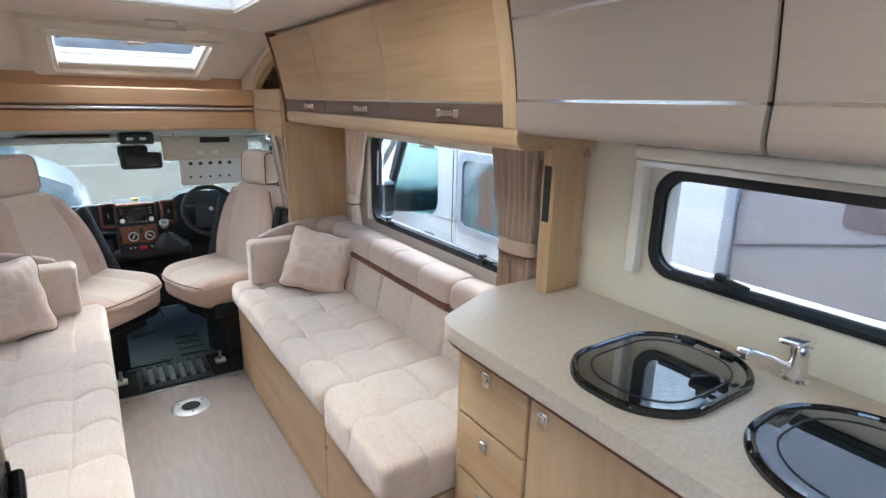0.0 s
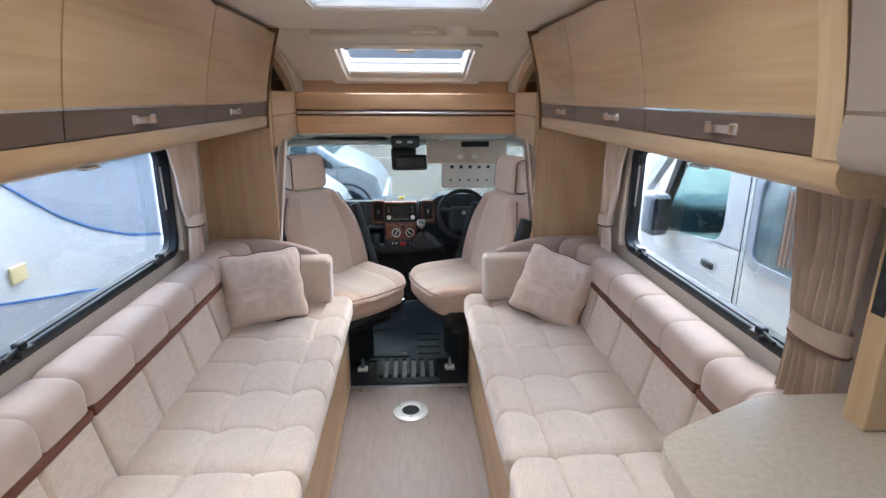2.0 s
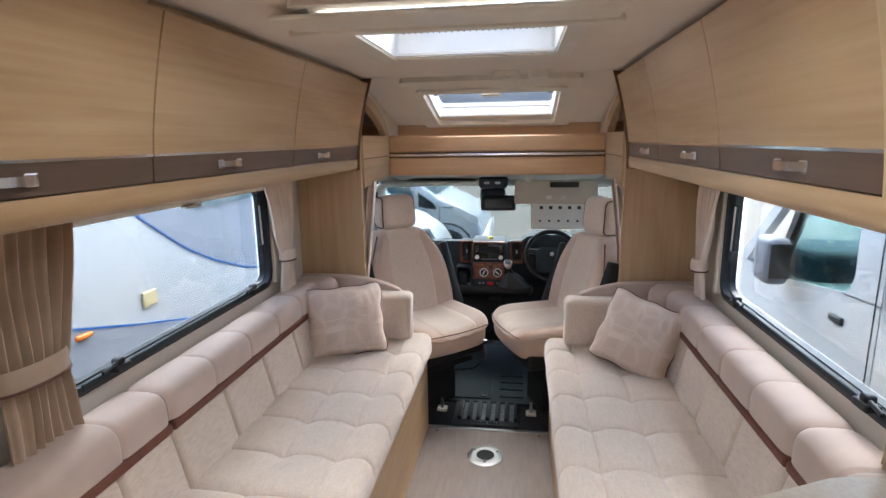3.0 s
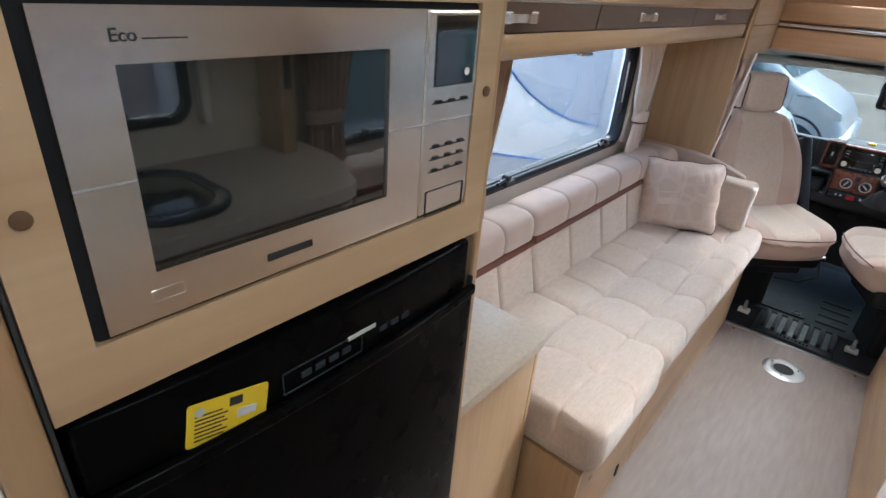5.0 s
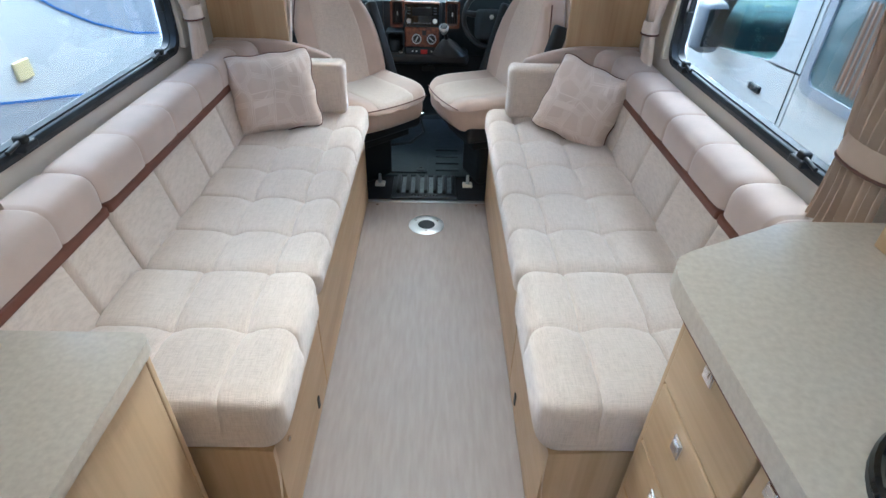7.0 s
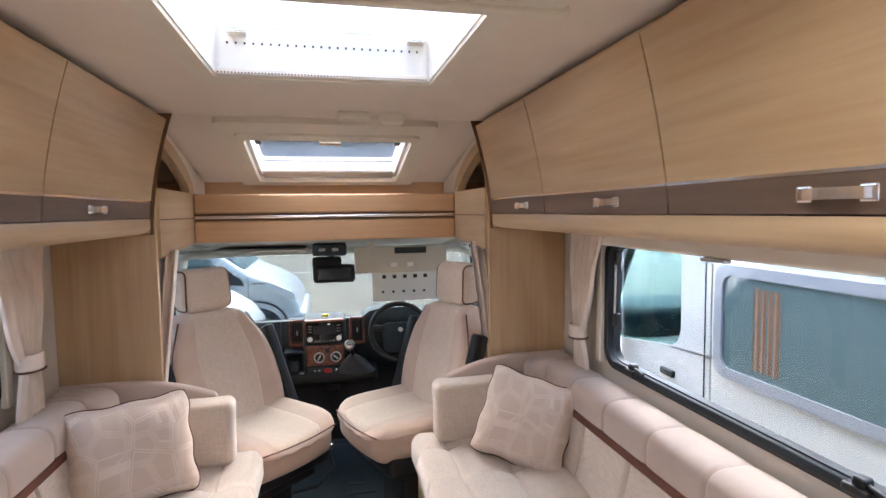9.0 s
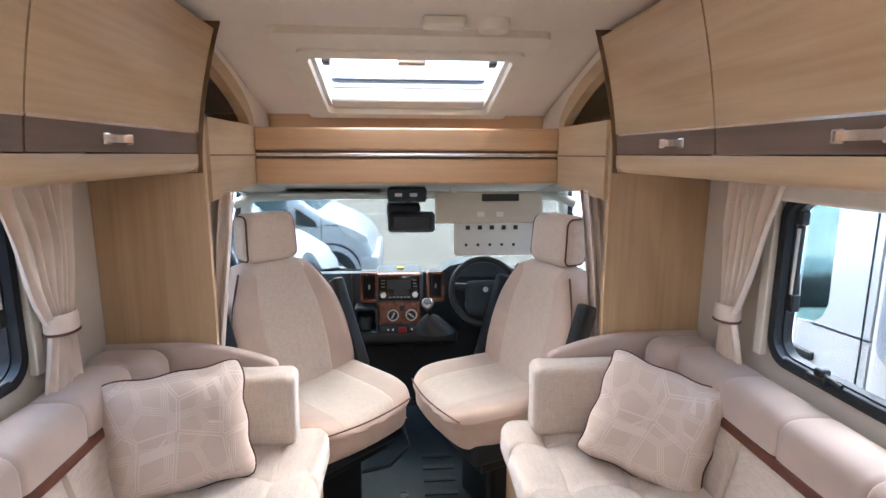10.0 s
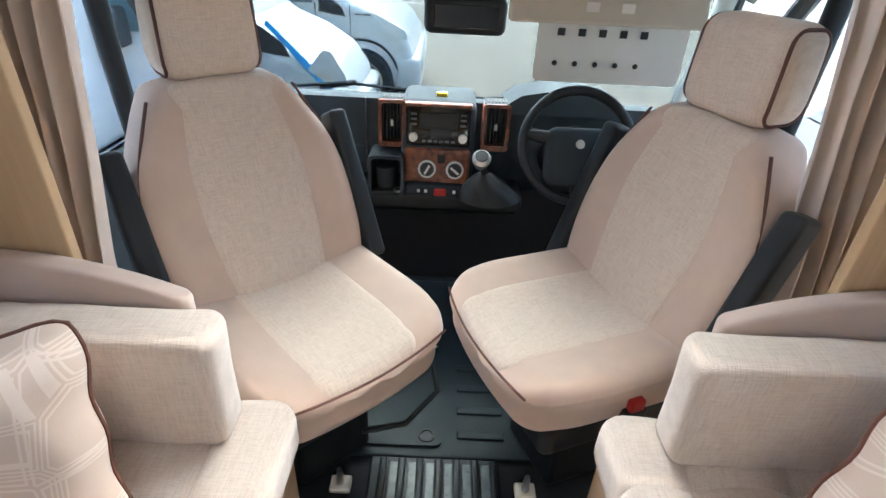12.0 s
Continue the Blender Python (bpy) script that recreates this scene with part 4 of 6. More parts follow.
for y, z in ((0.312, 1.47), (0.765, 1.50)):
    part("screw_cap", lathe([(0.006, 0), (0.006, 0.002), (0.004, 0.003)], 14, Matrix.Translation((FX, y, z)) @ Matrix.Rotation(math.pi / 2, 4, "Y")), EDGE, tw)

mw = thing("microwave", (-0.5, 0.53, 1.338), "brushed steel built-in microwave with a dark glass window", "microwave")
MX = FX + 0.003
# shade of the gap round the microwave, put in as a near-black ring
part("recess_shade", ring(rounded(0.4126, 0.2246, 0.006, 3, 0.5375, 1.4795), rounded(0.385, 0.20, 0.005, 3, 0.5395, 1.477), 0, MX - 0.03, MX - 0.008), DARKVOID, mw)
part("casing", rbox((MX - 0.28, 0.345, 1.372), (MX - 0.012, 0.735, 1.582), 0.005), BLACK, mw)
MY0, MY1, MZ0, MZ1, MD = 0.340, 0.739, 1.373, 1.586, 0.654
door = part("door", slab(0, MX - 0.012, MX, (MY0, MD), (MZ0, MZ1), [(0.378, 0.607, 1.411, 1.553)]), STEEL, mw, "brushed steel door")
part("window", rbox((MX - 0.010, 0.376, 1.409), (MX - 0.003, 0.609, 1.555), 0.002), material("dark_oven_door_glass", (0.012, 0.014, 0.013), 0.03, coat=1.0, ior=1.75, rough_vary=0.01), door)
panel = part("control_panel", rbox((MX - 0.012, MD + 0.002, MZ0), (MX, MY1, MZ1), 0.003), STEEL, mw)
part("display", rbox((MX - 0.002, 0.669, 1.513), (MX + 0.001, 0.733, 1.581), 0.001), BLACKGLASS, panel)
part("display_lamp", cyl((MX, 0.720, 1.526), (MX + 0.002, 0.720, 1.526), 0.004, n=12), WHITE, panel)
for k in range(4):
    z = (1.496, 1.449, 1.436, 1.422)[k]
    part("button_bar", rbox((MX, 0.669, z), (MX + 0.0008, 0.729, z + 0.0012), 0.0002, 1), INK, panel)
    for q in range(3):
        part("button", rbox((MX, 0.674 + q * 0.021, z), (MX + 0.0016, 0.683 + q * 0.021, z + 0.004), 0.0004, 1), BLACK, panel)
part("open_button", ring(rounded(0.066, 0.030, 0.002, 3, 0.699, 1.386), rounded(0.064, 0.028, 0.002, 3, 0.699, 1.386), 0, MX, MX + 0.001), BLACK, panel)
part("crease", rbox((MX, MY0, 1.480), (MX + 0.0006, 0.377, 1.4815), 0.0002, 1), ALU, door)
part("crease", rbox((MX, 0.608, 1.477), (MX + 0.0006, MY1, 1.4785), 0.0002, 1), ALU, door)
part("badge", lettering("Eco", 0.011, (MX + 0.0004, 0.377, 1.566)).add(rbox((MX, 0.396, 1.567), (MX + 0.0006, 0.424, 1.5677), 0.0001, 1)), INK, door, "printed word Eco")
part("badge", rbox((MX, 0.467, 1.387), (MX + 0.0008, 0.513, 1.3935), 0.0003, 1), INK, door)
part("badge", ring(rounded(0.024, 0.010, 0.001, 2, 0.384, 1.392), rounded(0.0228, 0.0088, 0.001, 2, 0.384, 1.392), 0, MX, MX + 0.0006), CHROME, door)

FRX = FX - 0.008
fr = thing("fridge", (-0.6, 0.53, 0.02), "tall black built-in fridge with a yellow sticker", "fridge")
part("body", rbox((-1.0, 0.297, 0.02), (FRX - 0.03, 0.780, 1.315), 0.004), FRIDGE, fr)


def bow(p, n):
    return p + Vector((0.014 * (1 - ((p.y - 0.538) / 0.24) ** 2) if p.x > FRX - 0.02 else 0, 0, 0))


part("control_panel", rbox((FRX - 0.03, 0.300, 1.236), (FRX + 0.006, 0.766, 1.310), 0.006, 3, (1, 16, 2), bow), FRIDGE, fr)
dr = part("door", rbox((FRX - 0.03, 0.298, 0.03), (FRX + 0.014, 0.779, 1.228), 0.008, 3, (1, 16, 4), bow), FRIDGE, fr)
part("handle_lip", rbox((FRX + 0.006, 0.305, 1.224), (FRX + 0.0175, 0.778, 1.240), 0.004, 2, (1, 16, 1), bow), FRIDGE, dr)
part("edge_trim", rbox((FRX + 0.0, 0.2955, 0.03), (FRX + 0.017, 0.2985, 1.24), 0.001), DASH, dr)
part("edge_trim", rbox((FRX + 0.0, 0.7785, 0.03), (FRX + 0.008, 0.7815, 1.248), 0.001), DASH, dr)

sticker = thing("fridge_sticker", (FX + 0.005, 0.411, 1.256), "yellow information sticker with dark print on the fridge", "sticker")
# stuck on slightly crooked, on the bowed panel
SM = Matrix.Translation((FX + 0.0095, 0.411, 1.256)) @ Matrix.Rotation(-0.075, 4, "Z") @ Matrix.Rotation(-0.175, 4, "X")
part("sheet", prism(rounded(0.073, 0.044, 0.003, 4), 0, -0.001, 0.0006).moved(SM), YELLOW, sticker)
part("print_box", rbox((0, 0.0, 0.009), (0.001, 0.012, 0.018), 0.0003, 1).moved(SM), INK, sticker)
part("print_box", rbox((0, 0.008, -0.006), (0.001, 0.026, 0.003), 0.0003, 1).moved(SM), CREDIT, sticker)
part("print_disc", cyl((0, -0.026, 0.013), (0.001, -0.026, 0.013), 0.0045, n=16).moved(SM), CREDIT, sticker)
for k in range(7):
    part("print_line", rbox((0, -0.030, -0.017 + k * 0.0042), (0.0009, -0.030 + (0.026, 0.029, 0.024, 0.029)[k % 4], -0.0154 + k * 0.0042), 0.0003, 1).moved(SM), INK, sticker)
PX = FX + 0.0145
part("badge", rbox((PX - 0.002, 0.545, 1.2670), (PX - 0.0005, 0.584, 1.2720), 0.0003, 1), CREDIT, fr)
for k in range(4):
    part("display_mark", rbox((PX - 0.003, 0.486 + k * 0.017, 1.2530), (PX - 0.001, 0.498 + k * 0.017, 1.2600), 0.0003, 1), DASH, fr)
part("display_frame", ring(rounded(0.10, 0.026, 0.002, 2, 0.515, 1.2565), rounded(0.098, 0.024, 0.002, 2, 0.515, 1.2565), 0, PX - 0.003, PX - 0.0012), DASH, fr)
for k in range(3):
    part("dial_mark", rbox((PX - 0.006, 0.592 + 0.018 * k, 1.2540), (PX - 0.003, 0.604 + 0.018 * k, 1.2610), 0.0003, 1), DASH, fr)

# the low cabinet between fridge and sofa
lc = thing("low_cabinet", (-0.75, 1.05, 0), "low light oak cabinet beside the fridge", "cabinet")
part("carcass", rbox((-1.035, 0.808, 0.0), (-0.529, 1.295, 0.782), 0.003), WOOD_Y, lc)
part("end_panel", rbox((-1.035, 1.2955, 0.0), (-0.512, 1.311, 0.782), 0.003), WOOD_Z, lc)
d = part("door", rbox((-0.5285, 0.812, 0.012), (-0.512, 1.293, 0.778), 0.004), WOOD_Z, lc)
part("handle", rbox((-0.513, 0.86, 0.705), (-0.504, 0.885, 0.75), 0.003), CHROME, d)
top = [(-1.037, 0.808), (-0.492, 0.808)] + [(-0.492 - 0.03 * (1 - math.cos(q * math.pi / 12)), 1.285 + 0.03 * math.sin(q * math.pi / 12)) for q in range(7)] + [(-1.037, 1.315)]
lw = thing("low_worktop", (-0.75, 1.05, 0.783), "speckled beige laminate top with a rounded corner", "worktop")
part("top", prism(top, 2, 0.793, 0.82), WORKTOP, lw)
part("edging", prism([(x - (0.004 if x > -0.9 else 0), y - (0.004 if y > 1.2 else 0)) for x, y in top], 2, 0.783, 0.793), WORKTOP, lw)
jamb = thing("washroom_door", (-0.45, 0.1, 0), "white washroom door standing ajar in a brown frame", "door", "", "structure")
part("jamb", rbox((-0.46, 0.2405, 0.0), (-0.391, 0.258, TOP - 0.002), 0.003), WHITE, jamb)
part("door_edge", rbox((-0.46, 0.206, 0.02), (-0.396, 0.239, 1.9), 0.004), WOOD_Z, jamb)
part("door_leaf", rbox((-1.03, 0.15, 0.02), (-0.41, 0.205, 1.9), 0.006), WHITE, jamb)
part("latch", rbox((-0.397, 0.232, 1.18), (-0.3895, 0.2385, 1.245), 0.001), BLACK, jamb)

# ---- floor fittings ----
sock = thing("floor_socket", (0.005, 3.0, 0), "round metal table leg socket set in the floor", "floor fitting")
M = Matrix.Translation((0.005, 3.003, 0))
part("flange", lathe([(0.046, 0.0), (0.046, 0.005), (0.055, 0.007), (0.086, 0.006), (0.096, 0.002), (0.096, 0.0)], 40, M), ALU, sock)
part("bore", lathe([(0.046, 0.001), (0.046, 0.0035), (0.02, 0.003)], 32, M), INK, sock)
for k in range(3):
    t = 2.1 * k + 0.5
    part("screw", cyl((0.005 + 0.067 * math.cos(t), 3.003 + 0.067 * math.sin(t), 0.006), (0.005 + 0.067 * math.cos(t), 3.003 + 0.067 * math.sin(t), 0.008), 0.005, n=10), STEEL, sock)
for x, y in ((-0.28, 3.215), (0.285, 3.22), (-0.315, 1.393), (0.318, 1.396), (-0.465, 1.335), (0.45, 1.275)):
    whole("floor_screw", lathe([(0.007, 0), (0.007, 0.002), (0.004, 0.003)], 14, Matrix.Translation((x, y, 0))), EDGE, "small dark screw head in the floor", "screw", "floor screws")
whole("threshold_strip", rbox((-0.337, 3.2415, 0.0), (0.337, 3.2635, 0.006), 0.002), ALU, "aluminium threshold strip at the cab step", "trim")
tray = thing("ribbed_step_mat", (0, 3.43, 0), "black ribbed rubber step mat at the cab entrance", "mat")
part("tray", rbox((-0.208, 3.264, 0.0), (0.175, 3.55, 0.012), 0.005), BLACK, tray)
part("lip", rbox((-0.208, 3.264, 0.010), (0.175, 3.29, 0.022), 0.005), BLACK, tray)
for k in range(7):
    x = -0.18 + k * 0.054
    part("rib", rbox((x, 3.33, 0.010), (x + 0.022, 3.535, 0.034), 0.007, 3), BLACK, tray)
# channel floors, their glints painted into the grey
for k in range(6):
    x = -0.15 + k * 0.054
    part("channel", rbox((x, 3.335, 0.011), (x + 0.026, 3.53, 0.0145), 0.002), CHANNEL_GLINT, tray)
for k in range(9):
    part("studs", rbox((-0.09 + 0.018 * k, 3.298, 0.012), (-0.08 + 0.018 * k, 3.316, 0.022), 0.003), BLACK, tray)
mat = thing("cab_floor_mat", (0, 3.95, 0), "grey moulded rubber cab floor mat with a hatch", "mat")
part("sheet", rbox((-0.30, 3.552, 0.0), (0.42, 4.5, 0.014), 0.005), RUBBER, mat)
part("hatch_plate", prism(rounded(0.24, 0.30, 0.02, 5, -0.12, 3.735), 2, 0.012, 0.024), RUBBER, mat)
part("round_plug", lathe([(0.026, 0.0), (0.026, 0.004), (0.018, 0.005), (0.017, 0.002), (0.008, 0.002)], 24, Matrix.Translation((-0.046, 3.622, 0.024))), BLACK, mat)
for k in range(4):
    part("raised_bar", rbox((0.05, 3.62 + 0.10 * k, 0.013), (0.20, 3.65 + 0.10 * k, 0.022), 0.006, 3), RUBBER, mat)
for x, y in ((-0.285, 3.45), (0.245, 3.45)):
    b = thing("floor_bracket", (x, y, 0), "pale metal seat bolt bracket on the cab floor", "bracket", "seat brackets")
    part("foot", rbox((x - 0.03, y - 0.025, 0.0), (x + 0.03, y + 0.025, 0.02), 0.006), IVORY, b)
    part("stud", cyl((x, y, 0.02), (x, y, 0.075), 0.012, 0.008, 12), ALU, b)


# ---- cab seats ----
def cab_seat(m, label, lever, rake):
    t = thing("captain_chair", (0, 0, 0), label, "seat", "cab seats")

    def cush(p, n):
        x, y, z = p
        if z > 0.5:
            z += 0.030 * min(1, (abs(x) / 0.25) ** 2.5) - 0.012 * math.exp(-(x / 0.12) ** 2)
            z += 0.012 * math.exp(-((y + 0.27) / 0.06) ** 2) * -1
        k = 1 - 0.16 * max(0, (-y - 0.1) / 0.2) ** 2
        x *= k
        if z < 0.5:
            x *= 0.93
            y = y * 0.96
        return Vector((x, y + 0.03 * (x / 0.25) ** 2 * (1 if y < 0 else 0), z))

    c = part("seat_cushion", rbox((-0.275, -0.285, 0.395), (0.275, 0.24, 0.565), 0.068, 6, (12, 10, 3), cush), CAB_TAUPE, t)
    part("centre_panel", rbox((-0.16, -0.272, 0.49), (0.16, 0.235, 0.5685), 0.045, 5, (8, 10, 1), cush), CAB_CREAM, c, "cream woven centre panel")
    part("front_piping", tube([(x, -0.283 + 0.035 * (x / 0.25) ** 2, 0.535) for x in [-0.22 + 0.44 * k / 14 for k in range(15)]], 0.003, 6), PIPING, c)

    def lean(z):
        return 0.19 + rake * (z - 0.52) / 0.54

    def wide(z):
        u = (z - 0.5) / 0.58
        return 0.80 + 0.30 * math.sin(math.pi * min(1, u * 0.95 + 0.15)) - 0.34 * max(0, u - 0.62) ** 1.3

    def back(p, n):
        k = wide(p.z)
        fwd = -0.032 * (abs(p.x) / 0.25) ** 2.2 if n.y < 0 else 0.02 * (p.x / 0.25) ** 2
        return Vector((p.x * k, p.y + lean(p.z) + fwd, p.z - 0.03 * (p.x / 0.25) ** 2 * max(0, (p.z - 0.9) / 0.18)))

    b = part("backrest", rbox((-0.255, -0.055, 0.50), (0.255, 0.075, 1.058), 0.055, 5, (10, 3, 14), back), CAB_TAUPE, t)
    part("centre_panel", rbox((-0.145, -0.0585, 0.52), (0.145, 0.0, 1.051), 0.04, 5, (8, 1, 14), lambda p, n: (lambda q: Vector((q.x * (0.92 + 0.42 * max(0, (p.z - 0.5) / 0.58) ** 1.5), q.y, q.z)))(back(p, n if n.y < -0.05 else Vector((0, -1, 0))))), CAB_CREAM, b, "cream woven centre panel")
    for s in (-1, 1):
        part("side_piping", tube([(s * 0.252 * wide(z) * 0.985, lean(z) - 0.05 + 0.0, z) for z in [0.58 + 0.44 * k / 16 for k in range(17)]], 0.004, 6), PIPING, b)
    def pillow(p, n=None):
        k = 1.0 - 0.10 * max(0, (p[2] - 1.09) / 0.18) ** 2 - 0.08 * max(0, (1.10 - p[2]) / 0.05)
        return Vector((p[0] * k, p[1] + lean(1.06) + 0.012 + 0.06 * (p[2] - 1.05) - 0.01 * math.cos(p[0] * 9), p[2]))

    h = part("headrest", rbox((-0.132, -0.055, 1.045), (0.132, 0.075, 1.262), 0.042, 5, (8, 3, 8), pillow), CAB_CREAM, t)
    for s in (-1, 1):
        loop = [pillow((s * 0.1215, y, z)) for y, z in rounded(0.108, 0.195, 0.034, 5, 0.010, 1.1535)]
        part("headrest_piping", tube(loop, 0.0042, 6, True), PIPING, h)
        part("headrest_post", cyl((s * 0.06, lean(1.0), 1.0), (s * 0.06, lean(1.06) + 0.015, 1.07), 0.006, n=10), CHROME, t)
        # folded armrest
        a0, a1 = Vector((s * 0.292, lean(0.56) - 0.05, 0.56)), Vector((s * 0.292, lean(0.90) - 0.03, 0.90))
        y_ax = (a1 - a0).normalized()
        x_ax = Vector((1, 0, 0))
        z_ax = x_ax.cross(y_ax)
        am = Matrix.Translation((a0 + a1) / 2) @ Matrix((x_ax, y_ax, z_ax)).transposed().to_4x4()
        ar = part("armrest", rbox((-0.028, -0.22, -0.04), (0.028, 0.22, 0.035), 0.016, 3, (1, 6, 1)).moved(am), BLACK, t, "folded black plastic armrest")
        part("slot", rbox((-0.010, 0.13, -0.043), (0.010, 0.195, -0.038), 0.003).moved(am), SEAL, ar)
        part("rivet", cyl((0.0, 0.0, -0.043), (0.0, 0.0, -0.038), 0.005, n=10).moved(am), SEAL, ar)
    if not lever:
        part("belt_buckle", rbox((0.248, -0.01, 0.40), (0.276, 0.05, 0.460), 0.006), BLACK, t)
        part("buckle_button", rbox((0.250, 0.0, 0.455), (0.274, 0.04, 0.488), 0.005), RED, t)
    part("shell", rbox((-0.24, -0.20, 0.33), (0.24, 0.22, 0.44), 0.03, 3), BLACK, t)
    part("swivel_plate", rbox((-0.19, -0.14, 0.27), (0.19, 0.18, 0.33), 0.01), BLACK, t)
    part("pedestal", rbox((-0.12, -0.06, 0.0), (0.12, 0.15, 0.275), 0.02), BLACK, t)
    if lever:
        part("swivel_lever", tube([(0.20, -0.10, 0.40), (0.26, -0.16, 0.37), (0.22, -0.24, 0.31), (0.10, -0.25, 0.28), (0.0, -0.2, 0.28)], 0.008, 8), BLACK, t)
        part("lever_tip", rbox((0.235, -0.18, 0.375), (0.275, -0.14, 0.40), 0.006), CHROME, t)
    t.matrix_basis = m
    return t


cab_seat(pose(-0.345, 3.56, 0, 0, 0, 43), "cream and taupe cloth cab seat swivelled towards the living area", True, 0.23)
cab_seat(pose(0.318, 3.60, 0, 0, 0, -68), "cream and taupe cloth driver's seat swivelled to face the aisle", False, 0.14)

# ---- dashboard and cab ----
dash = thing("dashboard", (0, 4.4, 0.5), "dark grey van dashboard with walnut burr trims", "dashboard")
body = [(4.36, 0.872), (4.42, 0.872), (4.90, 0.735), (4.95, 0.10), (4.62, 0.10), (4.58, 0.46), (4.42, 0.52), (4.36, 0.60), (4.335, 0.75)]
part("body", prism(body, 0, -1.0, 1.0), DASH, dash)
part("glovebox_seam", rbox((-0.315, 4.326, 0.62), (-0.311, 4.345, 0.88), 0.001, 1), INK, dash)
part("glovebox_seam", rbox((-0.93, 4.338, 0.70), (-0.32, 4.344, 0.704), 0.001, 1), INK, dash)
part("knee_panel", rbox((-0.97, 4.44, 0.06), (0.97, 4.60, 0.535), 0.03, 3), DARKVOID, dash)
part("knee_drawer", rbox((-0.06, 4.425, 0.40), (0.03, 4.445, 0.44), 0.006), BLACK, dash)
part("lower_cover", rbox((-0.36, 4.22, 0.50), (0.26, 4.45, 0.585), 0.03, 4), BLACK, dash)
part("centre_console", rbox((-0.185, 4.235, 0.57), (0.075, 4.46, 0.892), 0.03, 4, (2, 2, 4), lambda p, n: p + Vector((0, (p.z - 0.57) * 0.16, 0))), DASH, dash)
top_trim = part("burr_crest", rbox((-0.17, 4.275, 0.868), (0.06, 4.33, 0.886), 0.008, 3), BURR, dash)


def tilted(g):
    """Follows the console's raked front."""
    return g.moved(Matrix.Translation((0, 4.235, 0.57)) @ Matrix.Rotation(-0.158, 4, "X"))


rd = part("radio", tilted(rbox((-0.165, -0.008, 0.175), (0.055, 0.02, 0.315), 0.010, 3)), BLACKGLASS, dash, "black radio with two chrome knobs")
part("screen", tilted(rbox((-0.12, -0.010, 0.235), (0.01, -0.006, 0.285), 0.002)), BLACK, rd)
for x in (-0.14, 0.03):
    part("knob", tilted(cyl((x, -0.004, 0.205), (x, -0.026, 0.205), 0.016, 0.014, 18)), ALU, rd)
    for k in range(3):
        part("key", tilted(rbox((x - 0.010, -0.011, 0.245 + 0.017 * k), (x + 0.010, -0.007, 0.252 + 0.017 * k), 0.001, 1)), DIMKEY, rd)
for k in range(6):
    part("key", tilted(rbox((-0.11 + 0.02 * k, -0.011, 0.188), (-0.096 + 0.02 * k, -0.007, 0.196), 0.001, 1)), DIMKEY, rd)
hp = part("heater_panel", tilted(rbox((-0.170, -0.012, 0.04), (0.06, 0.02, 0.168), 0.014, 4)), BURR, dash, "walnut burr heater panel with two dials")
for x in (-0.089, 0.009):
    part("dial_ring", tilted(cyl((x, -0.010, 0.095), (x, -0.017, 0.095), 0.032, 0.031, 28)), CREDIT, hp)
    part("dial", tilted(cyl((x, -0.012, 0.095), (x, -0.030, 0.095), 0.026, 0.022, 24)), BLACK, hp)
    part("pointer", tilted(rbox((x - 0.004, -0.034, 0.078), (x + 0.004, -0.028, 0.114), 0.002).moved(Matrix.Translation((x, 0, 0.095)) @ Matrix.Rotation(0.5 if x < -0.05 else -0.9, 4, "Y") @ Matrix.Translation((-x, 0, -0.095)))), CREDIT, hp)
part("small_display", tilted(rbox((-0.053, -0.014, 0.118), (-0.027, -0.010, 0.148), 0.003)), BLACK, hp)
for x0, x1 in ((-0.262, -0.168), (0.096, 0.19)):
    v = part("air_vent", ring(rounded(x1 - x0, 0.165, 0.012, 4, (x0 + x1) / 2, 0.81), rounded(x1 - x0 - 0.026, 0.135, 0.008, 4, (x0 + x1) / 2, 0.813), 1, 4.275, 4.345), BURR, dash, "air vent in a walnut burr frame")
    part("vent_back", rbox((x0 + 0.01, 4.335, 0.735), (x1 - 0.01, 4.345, 0.885), 0.002), INK, v)
    for k in range(6):
        x = x0 + 0.018 + k * (x1 - x0 - 0.036) / 5
        part("slat", rbox((x - 0.002, 4.285, 0.752), (x + 0.002, 4.335, 0.875), 0.001, 1), BLACK, v)
    part("vent_tab", rbox(((x0 + x1) / 2 - 0.005, 4.278, 0.80), ((x0 + x1) / 2 + 0.005, 4.288, 0.825), 0.002), CREDIT, v)
    for k in range(6):
        x = x0 + 0.014 + k * 0.0125
        part("demister_slot", rbox((x, 4.30, 0.8925), (x + 0.007, 4.345, 0.896), 0.001, 1), INK, v)
    part("vent_top", rbox((x0 + 0.003, 4.285, 0.888), (x1 - 0.003, 4.36, 0.8935), 0.002), DASH, v)
part("switch_bar", rbox((-0.16, 4.205, 0.578), (0.07, 4.26, 0.618), 0.008, 3), DASH, dash)
part("hazard_button", rbox((-0.062, 4.198, 0.580), (-0.018, 4.21, 0.608), 0.004), RED, dash, "red hazard button")
for x in (-0.12, -0.095, 0.005, 0.035):
    part("switch", rbox((x, 4.2, 0.592), (x + 0.01, 4.208, 0.602), 0.001, 1), CREDIT, dash)
part("cup_tray", ring(rounded(0.125, 0.16, 0.02, 5, -0.232, 0.635), rounded(0.102, 0.137, 0.015, 5, -0.232, 0.635), 1, 4.215, 4.33), DASH, dash)
part("cup_tray_floor", rbox((-0.29, 4.22, 0.555), (-0.175, 4.36, 0.58), 0.004), BLACK, dash)
part("lighter_socket", lathe([(0.018, 0), (0.018, 0.006), (0.011, 0.007), (0.01, 0.001)], 18, Matrix.Translation((-0.19, 4.235, 0.579))), ALU, dash)
